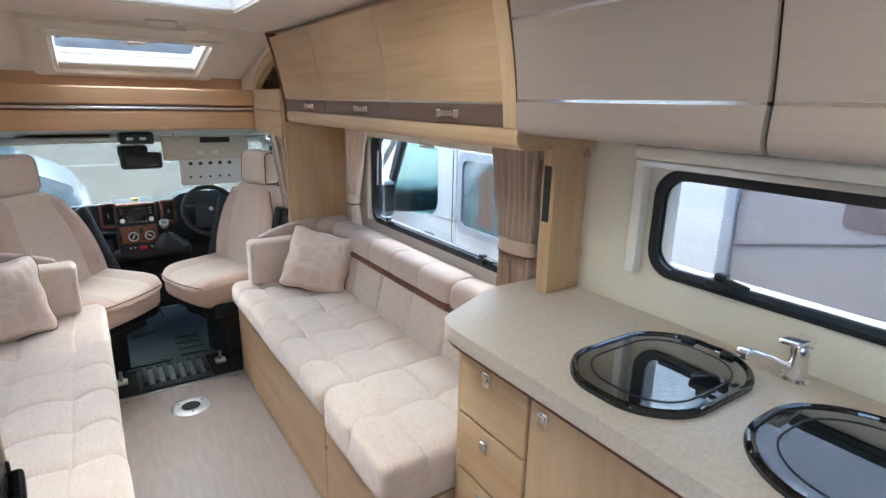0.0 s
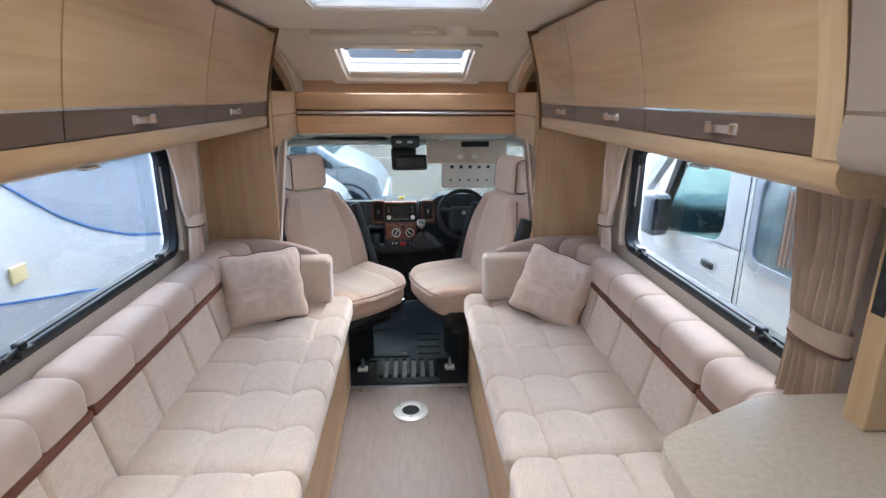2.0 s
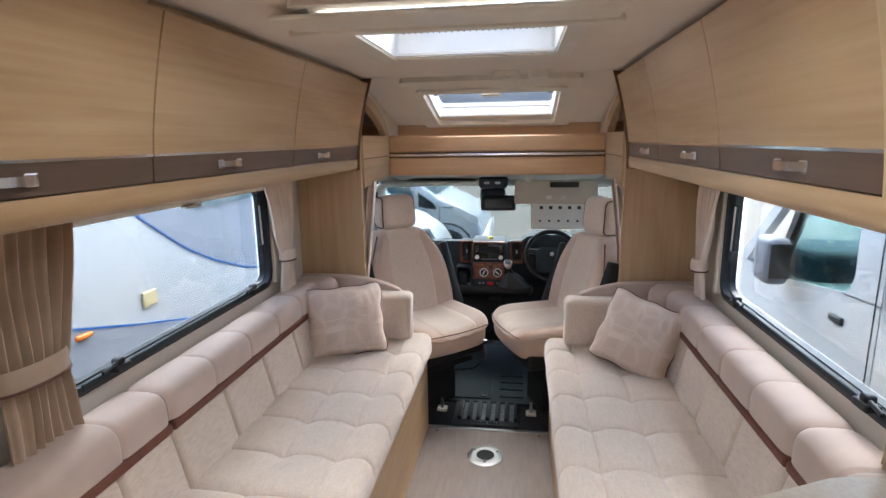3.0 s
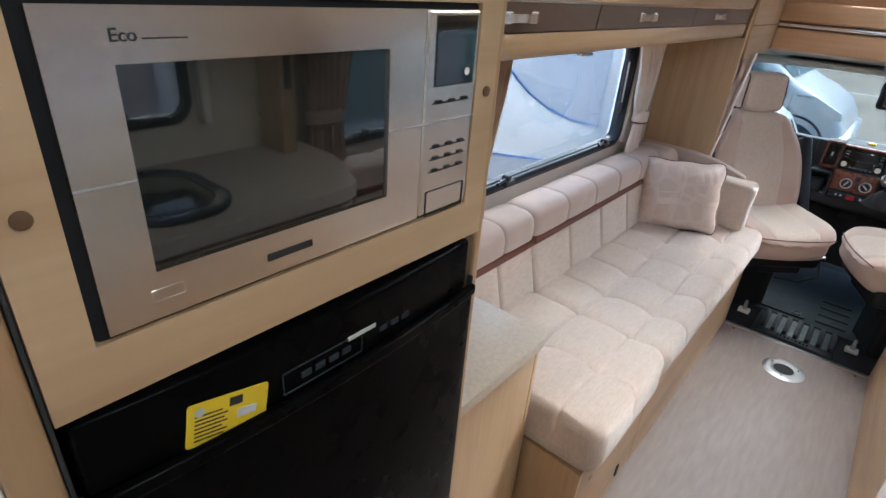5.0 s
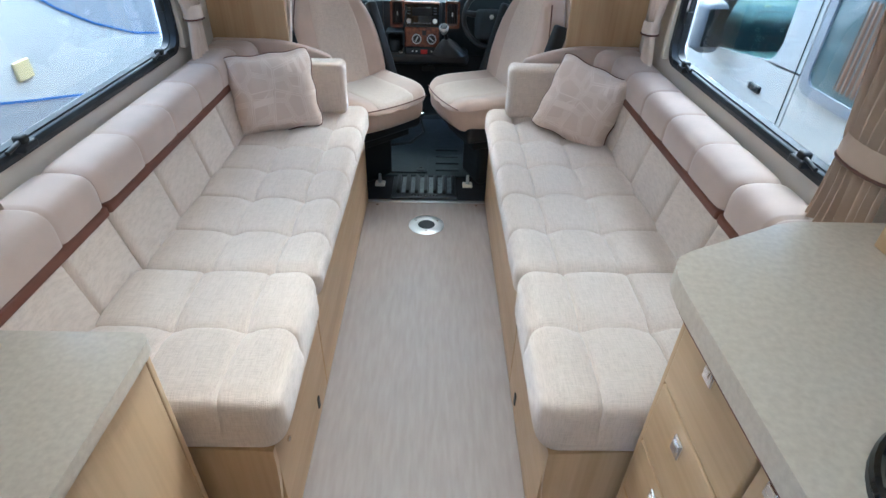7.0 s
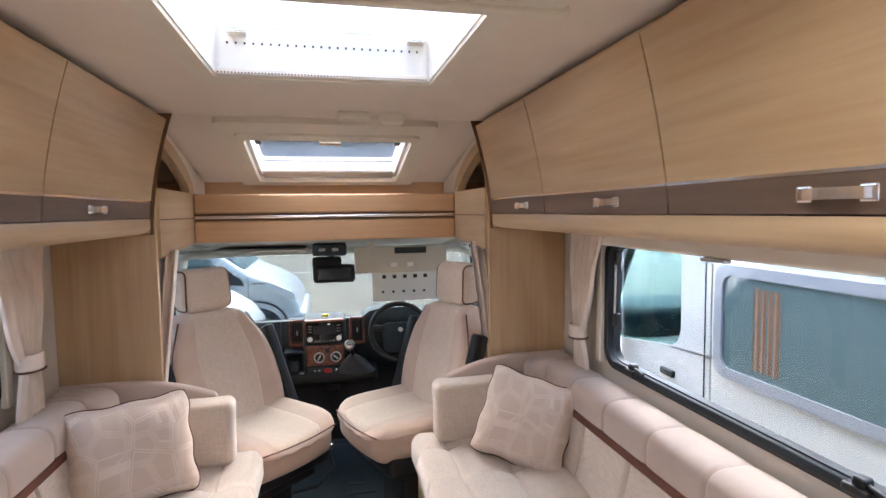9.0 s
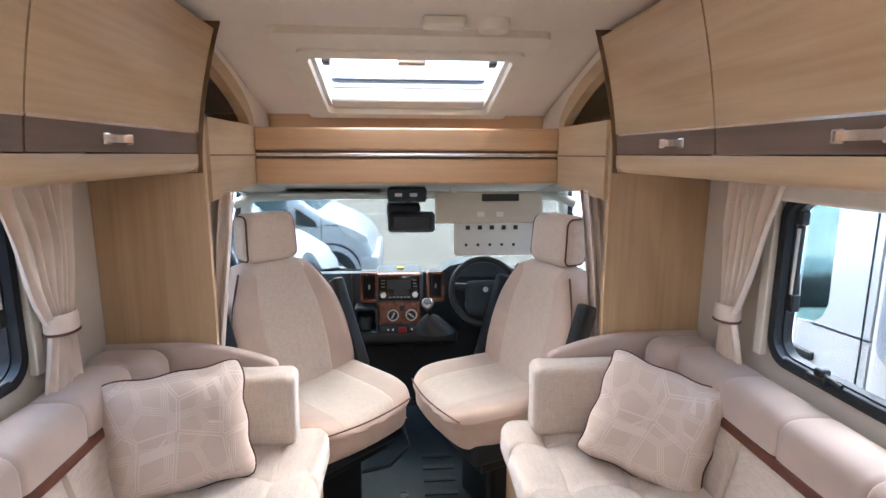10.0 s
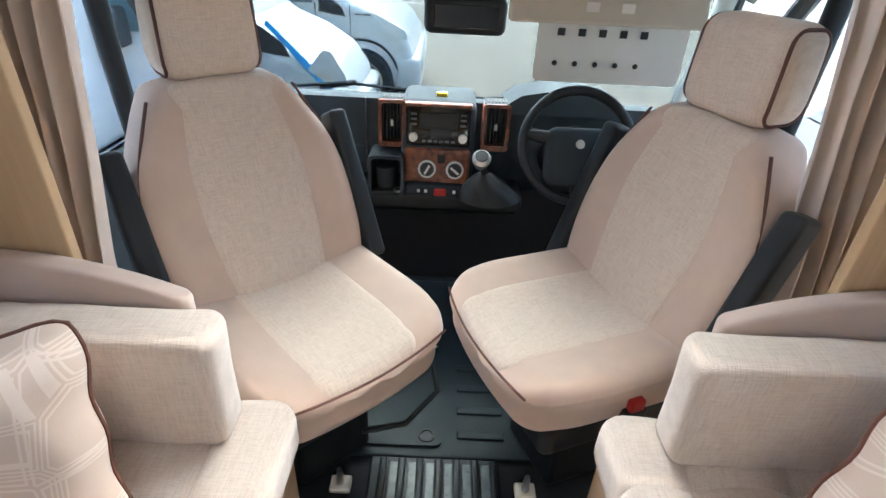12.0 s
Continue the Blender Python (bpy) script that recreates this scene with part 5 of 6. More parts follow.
whole("ashtray_pot", lathe([(0.034, 0), (0.038, 0.05), (0.038, 0.062), (0.032, 0.075), (0.02, 0.078)], 24, Matrix.Translation((-0.237, 4.275, 0.58))), DASH, "grey lidded ashtray pot in the dashboard tray", "ashtray")
whole("yellow_tag", rbox((-0.066, 4.345, 0.890), (-0.028, 4.365, 0.906), 0.004), YELLOW, "small yellow tag on top of the dashboard", "tag")
gear = thing("gear_lever", (0.10, 4.2, 0.60), "gear lever with a black gaiter and a metal-capped knob", "gear lever")
gait = Geo()
for k in range(9):
    for q in range(40):
        a = 2 * math.pi * q / 40
        f = k / 8
        r = (0.088 * (1 - f) ** 0.8 + 0.014) * (1 + 0.07 * math.sin(a * 7 + k * 0.9) * (1 - abs(2 * f - 1)))
        gait.v.append((0.13 - 0.02 * f + 1.15 * r * math.cos(a), 4.215 - 0.04 * f + r * math.sin(a), 0.585 + 0.105 * f))
for k in range(8):
    gait.f += [(k * 40 + q, k * 40 + (q + 1) % 40, (k + 1) * 40 + (q + 1) % 40, (k + 1) * 40 + q) for q in range(40)]
part("gaiter", gait, BLACK, gear)
part("stick", cyl((0.115, 4.2, 0.66), (0.09, 4.10, 0.755), 0.012, n=12), BLACK, gear)
part("knob", lathe([(0.018, -0.03), (0.028, 0.0), (0.03, 0.018), (0.022, 0.03)], 22, Matrix.Translation((0.087, 4.085, 0.765)) @ Matrix.Rotation(0.7, 4, "X")), ALU, gear)
part("knob_cap", lathe([(0.021, 0.0301), (0.019, 0.034), (0.01, 0.0345)], 22, Matrix.Translation((0.087, 4.085, 0.765)) @ Matrix.Rotation(0.7, 4, "X")), BLACK, gear)
whole("door_bin", rbox((-1.0, 3.4, 0.0), (-0.93, 4.6, 0.80), 0.03, 3), DASH, "dark grey cab door lining", "door lining", "cab doors")
whole("door_bin", rbox((0.93, 3.4, 0.0), (1.0, 4.6, 0.80), 0.03, 3), DASH, "dark grey cab door lining", "door lining", "cab doors")
whole("instrument_cowl", prism([(0.19, 0.86), (0.55, 0.86), (0.57, 0.90), (0.52, 0.925), (0.44, 0.940), (0.30, 0.940), (0.22, 0.925), (0.17, 0.89)], 1, 4.28, 4.44), DASH, "dark instrument cowl behind the steering wheel", "dashboard cowl")
sw = thing("steering_wheel", (0.37, 4.05, 0.86), "black three-spoke steering wheel", "steering wheel")
WM = Matrix.Translation((0.376, 4.06, 0.838)) @ Matrix.Rotation(radians(62), 4, "X")
part("rim", tube([(0.168 * math.cos(2 * math.pi * k / 40), 0.168 * math.sin(2 * math.pi * k / 40), 0) for k in range(40)], 0.0155, 10, True).moved(WM), BLACK, sw)
part("hub", rbox((-0.10, -0.125, -0.04), (0.10, 0.055, 0.035), 0.055, 6).moved(WM), DASH, sw)
part("badge", lathe([(0.014, 0.0355), (0.012, 0.037)], 14, WM), CREDIT, sw)
for a, b in (((0.07, 0.02, 0.0), (0.162, 0.03, 0.0)), ((-0.07, 0.02, 0.0), (-0.162, 0.03, 0.0)), ((0.0, -0.06, 0.0), (0.0, -0.162, 0.0))):
    part("spoke", cyl(a, b, 0.022, 0.014, 10).moved(WM), BLACK, sw)
part("column", cyl((0.37, 4.07, 0.85), (0.37, 4.40, 0.66), 0.05, 0.06, 18), BLACK, sw)
for s in (-1, 1):
    part("stalk", cyl((0.37, 4.1, 0.845), (0.37 + s * 0.14, 4.10, 0.87), 0.008, n=8), BLACK, sw)

# cab shell
def quad_slab(a, b, c, d, th):
    n = (Vector(b) - Vector(a)).cross(Vector(d) - Vector(a)).normalized() * th
    v = [Vector(p) for p in (a, b, c, d)]
    return Geo([*v, *[p + n for p in v]], [(0, 1, 2, 3), (7, 6, 5, 4), (0, 4, 5, 1), (1, 5, 6, 2), (2, 6, 7, 3), (3, 7, 4, 0)])


structure("cab_headliner", quad_slab((-0.68, 3.868, 1.388), (0.68, 3.868, 1.388), (0.68, 4.36, 1.318), (-0.68, 4.36, 1.318), 0.02).add(quad_slab((0.681, 3.30, 1.40), (0.98, 3.30, 1.40), (0.84, 4.36, 1.318), (0.681, 4.36, 1.318), 0.03)).add(quad_slab((-0.98, 3.30, 1.40), (-0.681, 3.30, 1.40), (-0.681, 4.36, 1.318), (-0.84, 4.36, 1.318), 0.03)).add(tube([(-0.90, 4.28, 1.26), (-0.80, 4.32, 1.297), (-0.4, 4.345, 1.308), (0.4, 4.345, 1.308), (0.80, 4.32, 1.297), (0.90, 4.28, 1.26)], 0.026, 10)), HEADLINER, "pale grey cab headliner", "headliner", False)
ws = thing("windscreen", (0, 4.6, 0.8), "large van windscreen", "windscreen", "", "structure")
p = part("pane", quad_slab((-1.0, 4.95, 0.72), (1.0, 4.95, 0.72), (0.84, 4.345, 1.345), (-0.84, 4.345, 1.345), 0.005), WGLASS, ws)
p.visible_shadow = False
for s in (-1, 1):
    part("pillar_trim", tube([(s * 0.83, 4.30, 1.34), (s * 0.93, 4.58, 1.10), (s * 1.025, 4.94, 0.74)], 0.035, 10), HEADLINER, ws)
    part("pillar_seal", tube([(s * 0.865, 4.31, 1.335), (s * 0.975, 4.58, 1.08), (s * 1.055, 4.92, 0.74)], 0.022, 8), BLACK, ws)
    part("door_frame", tube([(s * 1.0, 4.62, 0.80), (s * 0.985, 4.28, 1.12), (s * 0.94, 4.05, 1.33), (s * 0.94, 3.5, 1.37)], 0.028, 8), BLACK, ws)
    part("roof_side", rbox((-0.10, 3.32, 1.36), (0.06, 4.30, 1.42), 0.02).moved(Matrix.Translation((s * 0.98, 0, 0))), HEADLINER, ws)
    part("quarter_bar", cyl((s * 0.985, 4.06, 0.78), (s * 0.955, 3.98, 1.37), 0.03, n=10), BLACK, ws)
    part("door_post", rbox((-0.03, 3.36, 0.0), (0.03, 3.46, 1.40), 0.01).moved(Matrix.Translation((s * 0.985, 0, 0))), BLACK, ws)
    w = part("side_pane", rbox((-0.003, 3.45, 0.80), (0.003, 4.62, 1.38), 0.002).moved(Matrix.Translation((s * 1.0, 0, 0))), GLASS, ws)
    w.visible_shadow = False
part("wiper", tube([(-0.75, 5.005, 0.735), (-0.5, 4.99, 0.765), (-0.12, 5.005, 0.735)], 0.008, 6).add(cyl((-0.62, 5.01, 0.735), (-0.45, 4.995, 0.768), 0.012)), BLACK, ws)
part("wiper", tube([(0.05, 5.005, 0.715), (0.4, 4.99, 0.735), (0.75, 5.005, 0.715)], 0.008, 6), BLACK, ws)
part("scuttle", rbox((-1.0, 4.955, 0.62), (1.0, 5.12, 0.70), 0.02), BLACK, ws)
whole("van_bonnet", quad_slab((-0.98, 5.05, 0.67), (0.98, 5.05, 0.67), (0.9, 5.75, 0.42), (-0.9, 5.75, 0.42), -0.05), VAN, "white bonnet outside the windscreen", "bonnet")

mir = thing("rear_view_mirror", (0.01, 4.2, 1.16), "black rear-view mirror hanging from the windscreen header", "mirror")
part("housing", rbox((-0.11, 4.18, 1.12), (0.135, 4.23, 1.228), 0.028, 4), BLACK, mir)
part("glass", rbox((-0.08, 4.1765, 1.140), (0.11, 4.182, 1.205), 0.004), BLACKGLASS, mir)
part("sensor_box", rbox((-0.115, 4.22, 1.19), (0.06, 4.30, 1.27), 0.02, 3), BLACK, mir)
part("stem", cyl((0.0, 4.22, 1.19), (0.0, 4.30, 1.33), 0.018), BLACK, mir)
lamp = thing("overhead_console", (0, 4.05, 1.36), "dark grey overhead lamp console in the headliner", "console")
part("body", rbox((-0.105, 3.98, 1.295), (0.08, 4.22, 1.362), 0.014, 3), DASH, lamp)
for x in (-0.07, 0.0):
    part("lens", rbox((x, 3.977, 1.322), (x + 0.035, 4.0, 1.338), 0.003), CREDIT, lamp)
vis = thing("sun_visor", (0.37, 4.1, 1.33), "cream sun visor folded down with pale stickers", "sun visor")
part("flap", rbox((0.125, 4.085, 1.185), (0.662, 4.115, 1.335), 0.012, 3, (4, 1, 2), lambda p, n: p + Vector((0, (1.335 - p.z) * -0.35, 0))), VISOR, vis)
part("clip", rbox((0.20, 4.07, 1.33), (0.235, 4.11, 1.36), 0.005), VISOR, vis)
part("dark_slot", rbox((0.355, 4.062, 1.292), (0.54, 4.075, 1.327), 0.003), BLACK, vis)
for x in (0.33, 0.425):
    part("label", rbox((x, 4.036, 1.205), (x + 0.035, 4.040, 1.242), 0.001, 1).moved(Matrix.Translation((0, 0.008, 0))), WHITE, vis)
ext = thing("visor_extension", (0.4, 4.23, 1.05), "translucent white plastic visor extension with slots", "sun visor")
part("sheet", prism(rounded(0.462, 0.24, 0.02, 5, 0.468, 1.11), 1, 4.228, 4.232), material("translucent_white_plastic", (0.75, 0.73, 0.68), 0.4, vary=0.04), ext)
for k in range(5):
    part("slot", rbox((0.297 + 0.0635 * k, 4.224, 1.128), (0.320 + 0.0635 * k, 4.228, 1.150), 0.003), INK, ext)
    part("notch", cyl((0.30 + 0.0635 * k, 4.224, 1.047), (0.30 + 0.0635 * k, 4.228, 1.047), 0.008, n=12), INK, ext)
whole("passenger_visor", rbox((-0.62, 4.06, 1.318), (-0.14, 4.30, 1.335), 0.008, 3), HEADLINER, "pale grey passenger sun visor folded up", "sun visor")


# ---- curtains ----
def curtain(a, b, z0, z1, folds, amp, tie=None, pinch=0.5, material_=None, label="", seed=0.0, anchor=0.35, flare=0.0, group="curtains"):
    """A pleated drop between two floor points; tied in at a height when given."""
    A, B = Vector((*a, 0)), Vector((*b, 0))
    t = thing("curtain", ((A + B) / 2)[:2] + (z0,), label, "curtain", group)
    u_ax = (B - A).normalized()
    nrm = Vector((0, 0, 1)).cross(u_ax)
    nu, nv, g = folds * 10, 36, Geo()
    wid = (B - A).length

    def width(z):
        if tie is None:
            return 1.0
        d = (z - tie) / (z1 - tie) if z > tie else (tie - z) / (tie - z0) * 0.25
        return pinch + (1 - pinch) * min(1, max(0, d)) ** 0.8
    for i in range(nv + 1):
        z = z1 + (z0 - z1) * i / nv
        for j in range(nu + 1):
            u = j / nu
            k = width(z)
            c = 0.5 + (u - 0.5) * k if tie is None else anchor + (u - anchor) * k
            ph = 2 * math.pi * folds * u + 0.8 * noise.noise(Vector((u * 3 + seed, z * 2.2, seed)))
            am = amp * (0.65 + 0.5 * noise.noise(Vector((u * 5 + seed, z * 3, 1.3)))) * (0.6 + 0.4 * k)
            p = A + u_ax * (wid * c - flare * (z1 - z) / (z1 - z0)) + nrm * (am * math.sin(ph) + 0.012 * noise.noise(Vector((u * 2, z * 5 + seed, 4)))) 
            g.v.append((p.x, p.y, z))
    for i in range(nv):
        g.f += [(i * (nu + 1) + j, i * (nu + 1) + j + 1, (i + 1) * (nu + 1) + j + 1, (i + 1) * (nu + 1) + j) for j in range(nu)]
    k0 = len(g.v)
    g.v += [tuple(Vector(p) + nrm * 0.004) for p in g.v]
    rim = [j for j in range(nu + 1)] + [(i + 1) * (nu + 1) - 1 for i in range(1, nv + 1)] + [nv * (nu + 1) + j for j in range(nu - 1, -1, -1)] + [i * (nu + 1) for i in range(nv - 1, 0, -1)]
    g.f += [tuple(k0 + q for q in reversed(f)) for f in g.f]
    g.f += [(rim[i], rim[(i + 1) % len(rim)], k0 + rim[(i + 1) % len(rim)], k0 + rim[i]) for i in range(len(rim))]
    part("drop", g, material_, t)
    if tie is not None:
        c = A + u_ax * wid * (anchor + (0.5 - anchor) * pinch)
        w = wid * pinch / 2 + 0.008

        def oval(rx, ry, z):
            return [tuple(c + u_ax * (rx * math.cos(2 * math.pi * k / 20)) + nrm * (ry * math.sin(2 * math.pi * k / 20)) + Vector((0, 0, z))) for k in range(20)]
        band = Geo()
        for z, e in ((tie - 0.018, 0.001), (tie - 0.006, 0.004), (tie + 0.03, 0.004), (tie + 0.042, 0.0)):
            band.v += oval(w + e, amp + 0.012 + e, z)
        for k in range(3):
            band.f += [(k * 20 + i, k * 20 + (i + 1) % 20, (k + 1) * 20 + (i + 1) % 20, (k + 1) * 20 + i) for i in range(20)]
        part("tieback", band, material_, t)
        part("tieback_piping", tube(oval(w + 0.003, amp + 0.016, tie - 0.012), 0.004, 6, True), PIPING, t)
    return t


TAU, CRM = "taupe satin curtain gathered in a piped tieback", "satin curtain painted pale as if lit, gathered in a piped tieback"
curtain((0.975, 3.075), (0.975, 2.82), 0.885, 1.457, 6, 0.020, 1.02, 0.24, CURTAIN_LIT, CRM, 1, 0.18)
curtain((-0.975, 3.06), (-0.975, 2.76), 0.885, 1.457, 6, 0.022, 1.05, 0.26, CURTAIN_LIT, CRM, 2, 0.30)
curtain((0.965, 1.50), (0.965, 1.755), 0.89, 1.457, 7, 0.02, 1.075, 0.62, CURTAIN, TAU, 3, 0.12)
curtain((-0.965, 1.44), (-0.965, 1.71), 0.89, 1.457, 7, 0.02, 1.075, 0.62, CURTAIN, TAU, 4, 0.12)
curtain((-0.86, 3.40), (-0.632, 3.42), 0.62, 1.385, 7, 0.04, None, 1, CURTAIN_LIT, "satin cab curtain painted pale as if lit, drawn back behind the pillar", 5, 0.35, 0.09)
curtain((0.88, 3.46), (0.65, 3.50), 0.62, 1.385, 7, 0.04, None, 1, CURTAIN_LIT, "satin cab curtain painted pale as if lit, drawn back behind the pillar", 6, 0.35, 0.09)

# ---- outside ----
GZ = -0.42
structure("ground", slab(2, GZ - 0.2, GZ, (-300, 300), (-300, 300), []), ASPHALT, "pale gravel and concrete yard", "ground")
whole("yard_line", rbox((-3.0, 19.0, GZ), (30, 19.12, GZ + 0.004), 0.001), CREDIT, "faded white line painted on the yard", "road marking")


def wheel(t, x, y, z, r=0.34):
    M = Matrix.Translation((x, y, z)) @ Matrix.Rotation(math.pi / 2, 4, "X")
    w = part("wheel", lathe([(r * 0.66, -0.1), (r * 0.9, -0.1), (r, -0.06), (r, 0.06), (r * 0.9, 0.105), (r * 0.68, 0.105), (r * 0.66, 0.08)], 36, M), TYRE, t)
    part("hub_disc", lathe([(r * 0.665, 0.05), (r * 0.3, 0.045), (0.01, 0.05)], 30, M), DASH, w)
    rim = part("rim", lathe([(r * 0.69, 0.07), (r * 0.68, 0.105), (r * 0.60, 0.10), (r * 0.58, 0.06)], 36, M), ALU, w, "silver alloy wheel")
    for k in range(7):
        for d in (-0.16, 0.16):
            part("spoke", rbox((r * 0.10, -0.012, 0.06), (r * 0.61, 0.012, 0.095), 0.006).moved(M @ Matrix.Rotation(2 * math.pi * k / 7 + d, 4, "Z")), ALU, rim)
    part("hub_cap", lathe([(r * 0.17, 0.09), (r * 0.15, 0.104), (0.005, 0.107)], 20, M), ALU, rim)



def motorhome(y0, y1, nose, decal, label, dx=0.0):
    """A white coach-built van, its nose towards +x, its near flank at y0."""
    t = thing("parked_motorhome", (nose - 3, (y0 + y1) / 2, GZ), label, "motorhome", "parked motorhomes")

    def flank(name, pts, depth, mat_, owner, lab=""):
        return part(name, prism([(nose + x + (dx if x < -0.4 else dx * 0.3), z + GZ) for x, z in pts], 1, y0 - depth, y0 + 0.02), mat_, owner, lab)

    pr = [(0, 0.28), (-0.01, 0.52), (-0.06, 0.70), (-0.18, 0.87), (-0.42, 1.02), (-0.70, 1.13), (-1.02, 1.36), (-1.60, 1.90), (-1.85, 2.05), (-2.5, 2.12), (-2.5, 0.28)]
    body = part("cab", prism([(nose + x, z + GZ) for x, z in pr], 1, y0, y1), VAN, t)
    bev = body.modifiers.new("soft_edges", "BEVEL")
    bev.width, bev.segments, bev.limit_method = 0.09, 4, "ANGLE"
    part("living_box", rbox((nose - 8, y0 - 0.06, GZ + 0.35), (nose - 2.5, y1 + 0.06, GZ + 2.75), 0.08, 3), VAN, t)
    flank("side_window", [(-1.10, 1.10), (-1.16, 1.32), (-1.60, 1.76), (-1.78, 1.84), (-2.35, 1.86), (-2.35, 1.10)], 0.006, VANGLASS, t)
    flank("quarter_window", [(-0.76, 0.98), (-0.80, 1.07), (-1.04, 1.24), (-1.04, 1.02)], 0.006, BLACK, t)
    part("windscreen", quad_slab((nose - 0.78, y0 + 0.14, GZ + 1.195), (nose - 0.78, y1 - 0.14, GZ + 1.195), (nose - 1.58, y1 - 0.18, GZ + 1.89), (nose - 1.58, y0 + 0.18, GZ + 1.89), -0.02), VANGLASS, t)
    part("wiper", cyl((nose - 0.74, y0 + 0.3, GZ + 1.20), (nose - 0.95, y0 + 0.9, GZ + 1.36), 0.008, n=6), BLACK, t)
    hl = flank("headlight", [(-0.10, 0.78), (-0.13, 0.87), (-0.46, 1.03), (-0.52, 1.04), (-0.40, 0.90), (-0.24, 0.79)], 0.012, CREDIT, t, "clear glass headlight")
    flank("reflector", [(-0.20, 0.82), (-0.22, 0.87), (-0.34, 0.92), (-0.32, 0.85)], 0.016, ALU, hl)
    M = Matrix.Translation((nose - 0.60, y0 + 0.002, GZ + 0.36)) @ Matrix.Rotation(math.pi / 2, 4, "X")
    part("wheel_arch", lathe([(0.395, -0.05), (0.415, 0.012), (0.40, 0.014), (0.36, -0.02)], 36, M), TYRE, t)
    wheel(t, nose - 0.60, y0 + 0.02, GZ + 0.33)
    for x in (-1.08, -2.2):
        part("door_seam", rbox((nose + x - 0.005, y0 - 0.003, GZ + 0.40), (nose + x + 0.005, y0 + 0.004, GZ + 1.1), 0.001, 1), TYRE, t)
    part("wing_seam", rbox((nose - 0.72, y0 - 0.003, GZ + 0.78), (nose - 0.712, y0 + 0.004, GZ + 1.1), 0.001, 1), TYRE, t)
    part("door_mirror", rbox((nose - 1.62, y0 - 0.24, GZ + 1.02), (nose - 1.48, y0 - 0.06, GZ + 1.28), 0.04, 3), BLACK, t)
    part("bumper", rbox((nose - 0.26, y0 - 0.015, GZ + 0.22), (nose + 0.05, y1 + 0.015, GZ + 0.60), 0.07, 3), VAN, t)
    if decal == "patch":
        flank("decal", [(-1.54, 1.03), (-1.12, 1.00), (-1.08, 0.94), (-1.14, 0.78), (-1.36, 0.76), (-1.40, 0.86), (-1.56, 0.88)], 0.004, VANBLUE, t)
        for k, (a, c) in enumerate(((-0.66, -0.60), (-0.58, -0.46))):
            part("badge", rbox((nose + a, y0 - 0.004, GZ + 1.0), (nose + c, y0 + 0.001, GZ + 1.018), 0.001, 1), TYRE, t)
    else:
        outer = [(-0.90, 1.22), (-0.78, 1.10), (-0.66, 0.98), (-0.54, 0.86), (-0.475, 0.79), (-0.47, 0.745), (-0.53, 0.715), (-0.66, 0.70), (-0.84, 0.685)]
        inner = [(-0.84, 0.72), (-0.68, 0.735), (-0.575, 0.755), (-0.55, 0.78), (-0.60, 0.845), (-0.70, 0.95), (-0.80, 1.07), (-0.92, 1.19)]
        flank("decal", outer + inner, 0.004, VANSKY, t)
    return t


motorhome(6.45, 7.95, -0.74, "line", "white motorhome with a light blue stripe parked in the yard", 0.34)
motorhome(8.55, 10.55, -0.36, "patch", "white motorhome with a dark blue patch parked in the yard")

# the neighbour seen through the nearside window
nb = thing("neighbour_caravan", (-3.4, 1.5, GZ), "white caravan with a grey sweep and thin blue line parked alongside", "caravan")
NX = -2.4
part("side", rbox((NX - 2.0, -4.0, GZ + 0.35), (NX, 6.6, 2.3), 0.10, 3), VAN, nb)
low = [(1.0, 1.15), (3.07, 0.574), (3.64, 0.41), (4.4, 0.21), (5.05, 0.04), (6.5, -0.2)]
part("grey_skirt", prism(low + [(6.5, GZ + 0.36), (1.0, GZ + 0.36)], 0, NX, NX + 0.006), VANGREY, nb)
part("skirt_line", prism(low + [(y, z - 0.014) for y, z in reversed(low)], 0, NX, NX + 0.009), VANBLUE, nb)
arc = [(3.2, 1.52), (3.83, 1.075), (4.05, 0.93), (4.25, 0.806), (4.6, 0.64), (5.09, 0.464), (5.8, 0.30)]
part("grey_sweep", prism(arc + [(5.8, 2.1), (3.2, 2.1)], 0, NX, NX + 0.006), VANGREY, nb)
part("blue_line", prism(arc + [(y, z - 0.014) for y, z in reversed(arc)], 0, NX, NX + 0.009), VANBLUE, nb)
part("window", prism(rounded(1.3, 0.5, 0.08, 5, 5.0, 1.35), 0, NX, NX + 0.02), VANGLASS, nb)
part("flap", rbox((NX, 3.68, 0.50), (NX + 0.02, 3.82, 0.61), 0.01), FLAP, nb, "pale yellow socket flap")
part("amber_lamp", rbox((NX, 3.10, 0.48), (NX + 0.03, 3.22, 0.515), 0.015, 3), ORANGE, nb)

# the neighbour seen through the offside windows
no = thing("neighbour_motorhome", (3.2, 2.5, GZ), "white motorhome parked close alongside", "motorhome")
OX = 2.2
part("living_side", rbox((OX, -5.0, GZ + 0.3), (OX + 2.1, 3.76, 2.3), 0.06, 3), VAN, no)
OW = OX + 1.95
part("cab_body", prism([(3.762, GZ + 0.25), (6.6, GZ + 0.25), (6.6, 0.35), (5.75, 0.50), (4.95, 0.50), (4.15, 0.61), (3.762, 0.63)], 0, OX + 0.02, OW), VAN, no)
part("cab_roof", prism([(3.762, 1.36), (4.50, 1.345), (4.64, 1.29), (4.80, 1.30), (4.7, 1.42), (3.762, 1.48)], 0, OX + 0.02, OW), VAN, no)
